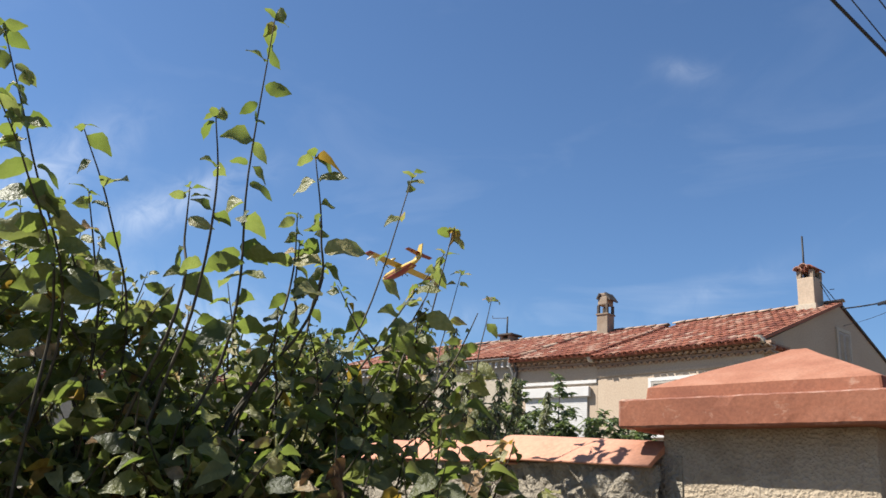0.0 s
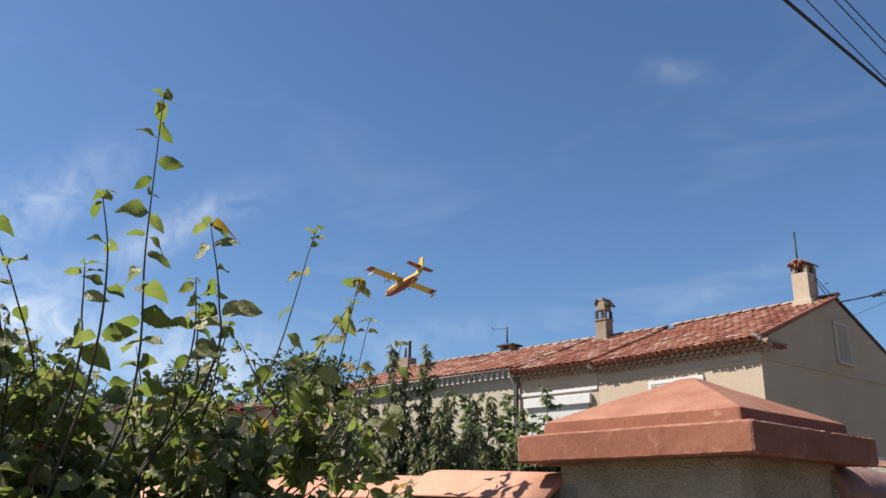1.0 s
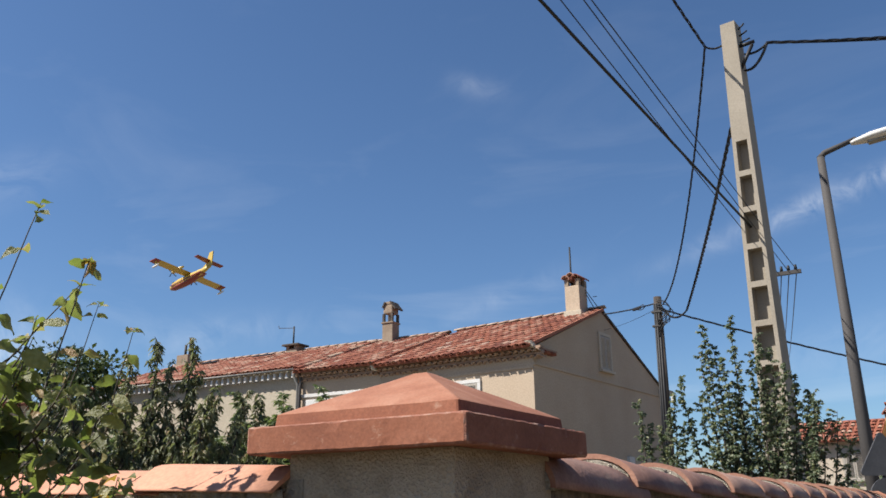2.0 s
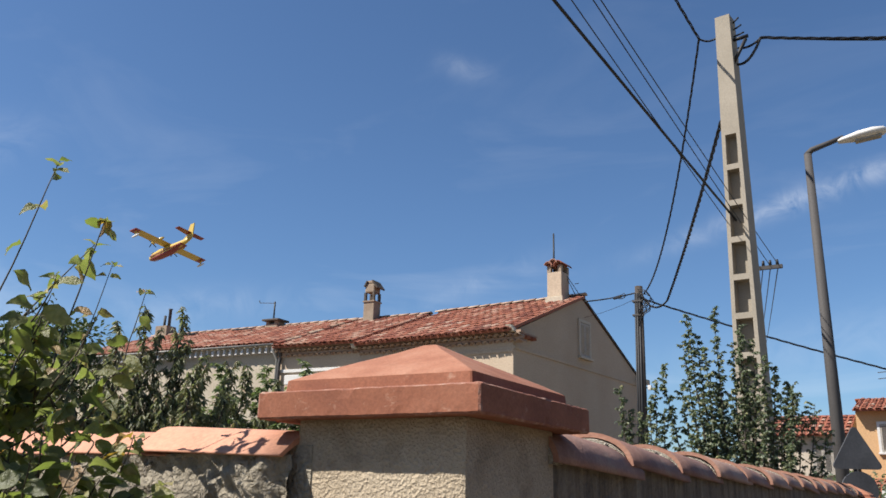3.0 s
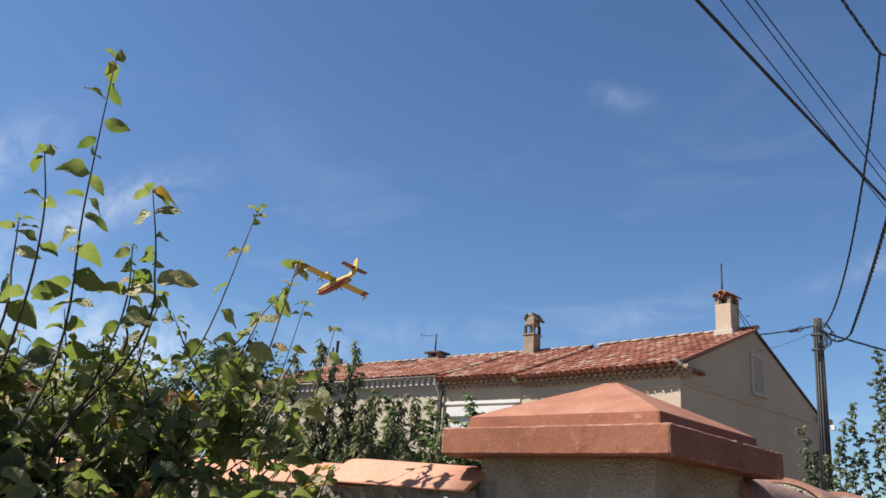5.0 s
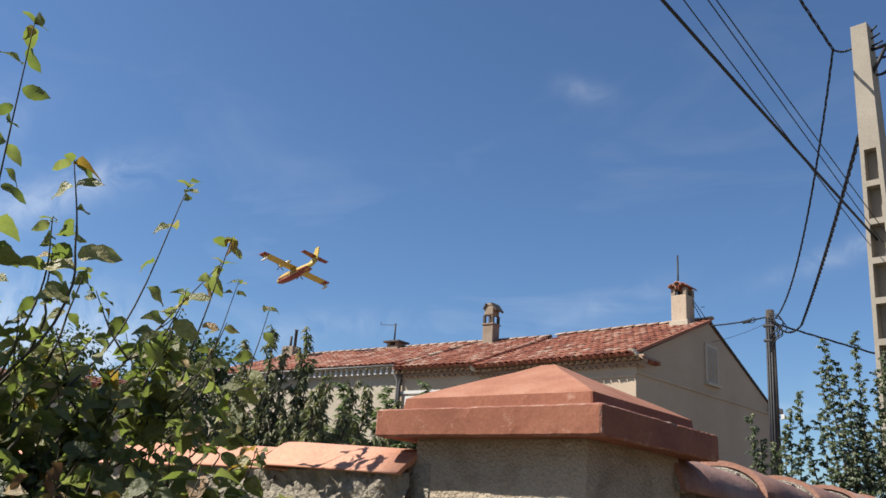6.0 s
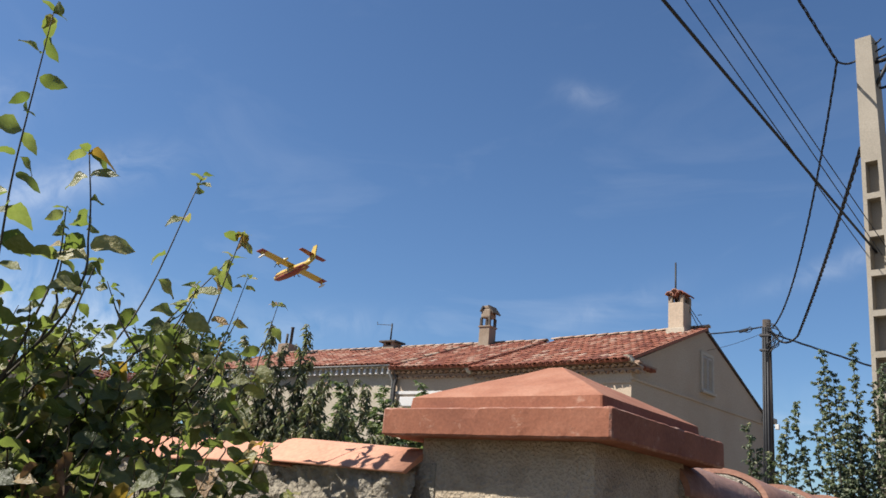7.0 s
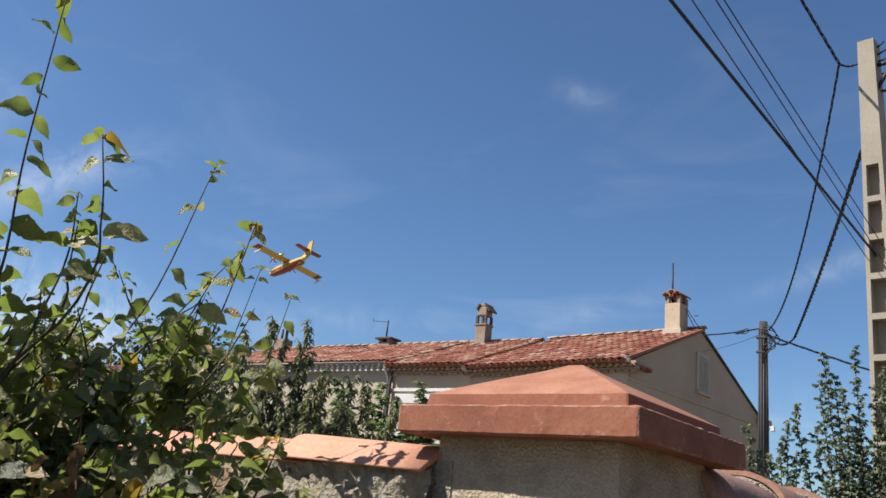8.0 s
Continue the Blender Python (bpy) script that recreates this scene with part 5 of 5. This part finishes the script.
    tagged(mesh_part("dead_leaves", joined_mesh("dead_leaves", kinds[4], dead), M_LEAF_DEAD, bush, "curled dead brown leaves"), kind="stuff")
    tagged(part("twig_mass", fine_twigs, M_GREENSTEM, bush), kind="stuff")
    for k in range(5):
        ms = [m for i, m in rest if i == k]
        tagged(mesh_part("foliage", joined_mesh("foliage", kinds[k], ms), M_LEAF, bush), kind="stuff")
    tagged(mesh_part("foliage", joined_mesh("foliage", kinds[4], withered), M_LEAF_YELLOW, bush, "yellowed dry leaves"), kind="stuff")


def build_leafy_tree(name, base, label, category, rng, stems, leaf, material, twigs, leaves, leaf_scale, droop, twig_len, trunk_r=0.05, fork_z=0.9, low=0.25, hang=0.0, upright=0.0):
    """A small tree: trunk, a limb to each leafy spire, side twigs along it, leaves along each twig."""
    base = Vector(base)
    t = thing(name, Matrix.Translation(base), label, category)
    fork = Vector((0, 0, fork_z))
    tube("trunk", [(0, 0, -0.1), (0.02, 0.01, fork_z * 0.5), tuple(fork)], [trunk_r, trunk_r * 0.85, trunk_r * 0.7], M_BARK, t, 8)
    mats = []
    twig_bm = bmesh.new()
    for tip in stems:
        tip = Vector(tip) - base
        mid = Vector((fork.x + (tip.x - fork.x) * 0.75, fork.y + (tip.y - fork.y) * 0.75, fork.z + (tip.z - fork.z) * 0.35))
        pts = []
        for i in range(11):
            f = i / 10
            pts.append((1 - f) ** 2 * fork + 2 * f * (1 - f) * mid + f * f * tip)
        tube("limb", pts, [trunk_r * 0.5 * (1 - 0.9 * i / 10) for i in range(11)], M_BARK, t, 5)
        for k in range(twigs):
            f = low + (1 - low) * (k + rng.random()) / twigs
            p, d = along(pts, min(f, 0.999))
            a = rng.uniform(0, 6.28)
            ln = twig_len * (1.25 - f) * (1 - 0.35 * upright * f) * rng.uniform(0.5, 1.2) + 0.03
            dirn = Vector((math.cos(a), math.sin(a), rng.uniform(0.1, 0.9) + upright * f * 2.5))
            tw = grow(rng, p, dirn, ln, (0, 0, -hang), 4, 0.1)
            tube_into(twig_bm, tw, [0.004, 0.0035, 0.003, 0.0025, 0.002], 3)
            for j in range(leaves):
                q, dd = along(tw, rng.uniform(0.05, 0.999))
                b = rng.uniform(0, 6.28)
                outd = Vector((math.cos(b), math.sin(b), -droop + rng.uniform(-0.5, 0.6))) + dd * 0.5
                mats.append(aim(q, outd, rng.uniform(-1.2, 1.2), leaf_scale * rng.uniform(0.6, 1.2)))
    tagged(part("twig_mass", twig_bm, M_BARK, t), kind="stuff")
    tagged(mesh_part("crown", joined_mesh("crown", leaf, mats), material, t), kind="stuff")
    return t


def build_trees():
    rng = random.Random(77)
    lance = leaf_template(0.042, 0.0125, 0.6, 0.35, 1.0, 3)
    def row(a, b, n, z0, z1, jx, jy):
        return [(a[0] + (b[0] - a[0]) * i / (n - 1) + rng.uniform(-jx, jx), a[1] + (b[1] - a[1]) * i / (n - 1) + rng.uniform(-jy, jy), rng.uniform(z0, z1)) for i in range(n)]
    build_leafy_tree("peach_tree", (-3.35, 1.9, 0), "dense peach tree with drooping dark leaves behind the wall", "tree", rng,
                     row((-3.85, 1.5), (-2.90, 2.50), 27, 1.92, 2.30, 0.12, 0.25) + [(-3.432, 2.117, 2.625), (-3.30, 2.272, 2.605), (-3.21, 2.37, 2.29), (-3.08, 2.51, 2.32), (-3.53, 2.0, 2.52), (-3.38, 2.18, 2.47), (-3.0, 2.58, 2.27), (-3.28, 2.3, 2.42), (-3.80, 1.68, 2.50)],
                     lance, M_PEACH, 60, 24, 1.0, 1.1, 0.26, hang=0.2, low=0.10, upright=0.55)
    build_leafy_tree("peach_tree", (-4.9, 0.9, 0), "dense peach tree with drooping dark leaves behind the wall", "tree", rng,
                     row((-5.6, 0.3), (-4.2, 1.4), 18, 2.1, 2.55, 0.15, 0.3), lance, M_PEACH, 44, 22, 1.1, 1.1, 0.26, hang=0.2, low=0.12, upright=0.8)
    broad = leaf_template(0.076, 0.027, 0.4, 0.3, 1.0, 3)
    build_leafy_tree("evergreen_shrub", (-4.9, 5.2, 0), "glossy broad-leaved evergreen shrub in the garden", "shrub", rng,
                     row((-6.4, 3.9), (-4.10, 5.9), 36, 2.22, 2.54, 0.1, 0.3) + [(-5.40, 4.74, 2.78), (-4.82, 5.28, 2.82), (-5.1, 5.0, 2.74)], broad, M_LAUREL, 46, 24, 1.0, 0.3, 0.40, low=0.12)
    oval = leaf_template(0.027, 0.018, 0.4, 0.4, 0.9, 3)
    def tall(base, tips, label, twigs, leaves, tl=0.10, lw=0.35):
        build_leafy_tree("tall_shrub", base, label, "shrub", rng, tips, oval, M_POPLAR, twigs, leaves, 1.0, 0.5, tl, 0.03, 0.9, lw)
    tall((-0.75, 5.6, 0), [(-1.29, 5.5, 2.66), (-1.07, 5.52, 3.06), (-1.12, 5.55, 2.86), (-1.02, 5.6, 2.92), (-0.86, 5.55, 3.12), (-0.94, 5.52, 2.78), (-0.67, 5.57, 2.95), (-0.58, 5.6, 2.84), (-0.74, 5.6, 2.82), (-0.44, 5.62, 2.62), (-0.36, 5.65, 2.5), (-1.16, 5.56, 2.5), (-0.88, 5.6, 2.6), (-0.50, 5.56, 2.7), (-0.30, 5.6, 2.42)],
         "upright leggy shrub behind the tiled wall", 80, 14, 0.055)
    tall((-0.62, 5.85, 0), [(-1.02, 5.8, 2.25), (-0.85, 5.8, 2.35), (-0.70, 5.9, 2.5), (-0.60, 5.8, 2.55), (-0.46, 5.9, 2.45), (-0.36, 5.85, 2.5), (-0.30, 5.8, 2.3), (-0.52, 5.7, 2.3), (-0.8, 5.7, 2.2), (-0.2, 5.8, 2.35), (-0.95, 5.85, 2.5), (-0.15, 5.9, 2.15), (-1.1, 5.8, 2.1), (-0.98, 5.53, 2.42), (-0.86, 5.56, 2.33), (-0.77, 5.58, 2.47), (-0.93, 5.54, 2.24), (-1.05, 5.5, 2.1), (-0.65, 5.6, 2.6)],
         "bushy mid-green shrub behind the tiled wall", 50, 14, 0.16, 0.25)
    tall((-1.45, 5.6, 0), [(-1.63, 5.45, 2.50), (-1.58, 5.5, 2.3), (-1.38, 5.45, 2.36), (-1.33, 5.45, 2.52), (-1.47, 5.5, 2.28), (-1.28, 5.5, 2.3)], "thin sparse shrub behind the tiled wall", 70, 13, 0.07)
    # distant trees
    for (x, y, r, zc) in ((-21.6, 13.7, 1.75, 4.7), (-27.5, 13.0, 2.3, 4.6), (-31.0, 9.0, 2.6, 4.6), (-33, 4.0, 2.6, 4.4)):
        t = thing("distant_tree", Matrix.Translation((x, y, 0)), "round dark broadleaf tree beyond the garden", "tree", group="distant trees")
        tube("trunk", [(0, 0, -0.1), (0.1, 0, zc - r * 0.6), (0, 0.1, zc)], [0.25, 0.18, 0.1], M_BARK, t, 8)
        for k in range(6):
            a = k * 1.05
            tube("limb", [(0, 0, zc - r * 0.6), (math.cos(a) * r * 0.4, math.sin(a) * r * 0.4, zc), (math.cos(a) * r * 0.7, math.sin(a) * r * 0.7, zc + r * 0.3)], [0.1, 0.06, 0.02], M_BARK, t, 5)
        mats = []
        clumps = [(Vector((rng.gauss(0, 1), rng.gauss(0, 1), rng.gauss(0, 0.8))).normalized() * r * rng.uniform(0.45, 0.95) + Vector((0, 0, zc)), rng.uniform(0.35, 0.7)) for _ in range(42)]
        for c, cr in clumps:
            for _ in range(95):
                d = Vector((rng.gauss(0, 1), rng.gauss(0, 1), rng.gauss(0, 1))).normalized()
                mats.append(aim(c + d * cr * rng.uniform(0.6, 1.0), d + Vector((0, 0, -0.3)), rng.uniform(-1, 1), rng.uniform(0.8, 1.5)))
        tagged(mesh_part("crown", joined_mesh("crown", leaf_template(0.16, 0.09, 0.3, 0.2, 1.0, 2), mats), M_FAR, t), kind="stuff")
    # low building half hidden by the bush, far behind the garden
    b = thing("far_outbuilding", Matrix.Translation((-16.2, 6.3, -0.55)) @ Matrix.Rotation(radians(48), 4, "Z"), "grey rendered outbuilding with a low tiled roof", "building")
    part("wall", wall_with_gable(-1.9, 1.9, 5.0, 4.1, 4.5, 2.5, 4.1), M_RENDER_OLD, b)
    rg = random.Random(8)
    roof_slope(b, -2.0, 2.0, -0.1, 4.12, 2.5, 4.56, rg, False, gap=0.24, lap=0.5)
    roof_slope(b, -2.0, 2.0, 5.1, 4.12, 2.5, 4.56, rg, False, gap=0.24, lap=0.5, name="roof_back")
    mats = []
    for _ in range(5200):
        x, y, z = rng.uniform(-2.2, 6), rng.uniform(20.2, 21.6), rng.uniform(0, 1)
        z = z * (2.25 + 0.25 * noise.noise(Vector((x * 1.3, y, 0))))
        a = rng.uniform(0, 6.28)
        mats.append(aim((x, y, z), (math.cos(a), math.sin(a), rng.uniform(-0.4, 0.6)), rng.uniform(-1, 1), rng.uniform(0.8, 1.4)))
    tagged(mesh_part("hedge", joined_mesh("hedge", leaf_template(0.11, 0.07, 0.3, 0.2, 1.0, 2), mats), M_POPLAR), "green garden hedge across the street", "hedge", kind="stuff")


build_front_bush()
build_trees()


# ---- water-bomber aircraft ----
def build_aircraft():
    way = Vector((-0.7373, 0.6246, 0.2576)).normalized()
    eye = Vector((0.65, -1.23, 1.615))
    pos = eye + way * 285
    view = look(eye, eye + way, 4.1).to_3x3()
    conv = lambda v: (view @ Vector((v[0], v[1], -v[2]))).normalized()
    nose = conv((-0.633, -0.333, 0.70))
    left = conv((-0.774, 0.331, -0.54))
    left = (left - nose * left.dot(nose)).normalized()
    top = nose.cross(left)
    m = Matrix((nose, left, top)).transposed().to_4x4()
    m.translation = pos
    p = thing("aircraft", m, "yellow and red twin-engined amphibious water-bomber in flight", "aircraft")

    def hull(name, prof, mat, label=""):
        bm = bmesh.new()
        rings = []
        for x, zc, w, h in prof:
            rings.append([bm.verts.new((x, w * math.copysign(abs(math.cos(a)) ** 0.75, math.cos(a)), zc + h * math.copysign(abs(math.sin(a)) ** 0.75, math.sin(a)))) for a in (2 * math.pi * k / 16 for k in range(16))])
        for a, b in zip(rings, rings[1:]):
            for k in range(16):
                bm.faces.new((a[k], a[(k + 1) % 16], b[(k + 1) % 16], b[k])).smooth = True
        bm.faces.new(rings[0])
        bm.faces.new(rings[-1])
        bmesh.ops.recalc_face_normals(bm, faces=bm.faces[:])
        return part(name, bm, mat, p, label)

    def foil(name, root, tip, cr, ct, tr, tt, mat, label="", parent=None):
        """A tapered aerofoil panel from root to tip, chord along x."""
        bm = bmesh.new()
        rings = []
        span = Vector(tip) - Vector(root)
        nrm = Vector((1, 0, 0)).cross(span).normalized()
        for c, ch, th in ((Vector(root), cr, tr), (Vector(tip), ct, tt)):
            sec = [(0.5, 0), (0.42, 0.45), (0.15, 0.5), (-0.5, 0.02), (-0.5, -0.02), (0.1, -0.4), (0.42, -0.35)]
            rings.append([bm.verts.new(c + Vector((x * ch, 0, 0)) + nrm * z * th) for x, z in sec])
        for k in range(7):
            bm.faces.new((rings[0][k], rings[0][(k + 1) % 7], rings[1][(k + 1) % 7], rings[1][k]))
        bm.faces.new(rings[0])
        bm.faces.new(rings[1])
        bmesh.ops.recalc_face_normals(bm, faces=bm.faces[:])
        return part(name, bm, mat, parent or p, label)

    hull("fuselage", [(10.2, -0.35, 0.25, 0.25), (9.6, -0.2, 0.85, 0.75), (8.0, 0.05, 1.2, 1.15), (5.5, 0.2, 1.3, 1.35), (1.0, 0.2, 1.3, 1.35), (-3.0, 0.35, 1.1, 1.1), (-7.0, 0.75, 0.6, 0.75), (-9.6, 1.15, 0.2, 0.4)], M_YELLOW, "yellow boat-hulled fuselage")
    hull("keel", [(10.1, -0.55, 0.2, 0.2), (8.5, -0.85, 0.95, 0.45), (5.0, -0.95, 1.22, 0.55), (0.5, -0.95, 1.22, 0.55), (-1.0, -0.7, 1.1, 0.45), (-6.0, 0.1, 0.6, 0.25), (-9.0, 0.72, 0.2, 0.12)], M_RED, "red planing bottom")
    part("cheat_line", box_bm(-6.0, 8.6, -1.34, 1.34, -0.30, 0.02), M_RED, p, "red stripe along the hull")
    part("cockpit_glazing", box_bm(7.3, 8.5, -0.98, 0.98, 0.75, 1.22, bevel=0.12), M_GLASS_DARK, p)
    for s in (-1, 1):
        foil("wing", (1.3, 0, 1.75), (1.3, s * 12.2, 1.75), 3.5, 3.5, 0.5, 0.42, M_YELLOW, "straight yellow wing")
        foil("wing_tip", (1.3, s * 12.2, 1.75), (1.25, s * 14.3, 1.75), 3.52, 3.3, 0.44, 0.3, M_RED, "red wing tip")
        f = hull("float", [(2.6, 0.35, 0.08, 0.08), (2.0, 0.35, 0.28, 0.3), (0.4, 0.4, 0.28, 0.3), (-0.8, 0.55, 0.08, 0.1)], M_WHITE, "white wing-tip float")
        f.location = (0, s * 13.2, -0.55)
        part("float_strut", box_bm(0.6, 1.4, s * 13.2 - 0.06, s * 13.2 + 0.06, 0.05, 1.6), M_YELLOW, p)
        n = hull("nacelle", [(4.3, 0, 0.3, 0.3), (3.9, 0, 0.55, 0.6), (1.5, 0.05, 0.6, 0.65), (-1.2, 0.1, 0.25, 0.3)], M_YELLOW, "yellow engine nacelle")
        n.location = (0, s * 4.3, 2.15)
        pr = new("propeller")
        pr.parent = p
        pr.location = (4.4, s * 4.3, 2.15)
        tube("spinner", [(-0.1, 0, 0), (0.35, 0, 0)], [0.25, 0.04], M_DARK, pr, 8)
        for k in range(4):
            a = k * math.pi / 2 + 0.4
            bm = box_bm(-0.04, 0.04, -0.13, 0.13, 0.1, 1.95)
            part("blade", bm, M_DARK, pr).matrix_basis = Matrix.Rotation(a, 4, "X") @ Matrix.Rotation(0.4, 4, "Z")
        foil("tailplane", (-8.2, 0, 3.0), (-8.5, s * 5.3, 3.0), 2.6, 1.9, 0.3, 0.2, M_RED, "dark red tailplane")
    bm = bmesh.new()
    prof = [(-5.0, 1.2), (-9.9, 1.2), (-10.3, 6.2), (-8.6, 6.2), (-7.2, 2.6)]
    a = [bm.verts.new((x, 0.18, z)) for x, z in prof]
    b = [bm.verts.new((x, -0.18, z)) for x, z in prof]
    bm.faces.new(a)
    bm.faces.new(b[::-1])
    for i in range(5):
        bm.faces.new((a[i], b[i], b[(i + 1) % 5], a[(i + 1) % 5]))
    bmesh.ops.recalc_face_normals(bm, faces=bm.faces[:])
    part("fin", bm, M_YELLOW, p, "tall yellow tail fin")


build_aircraft()
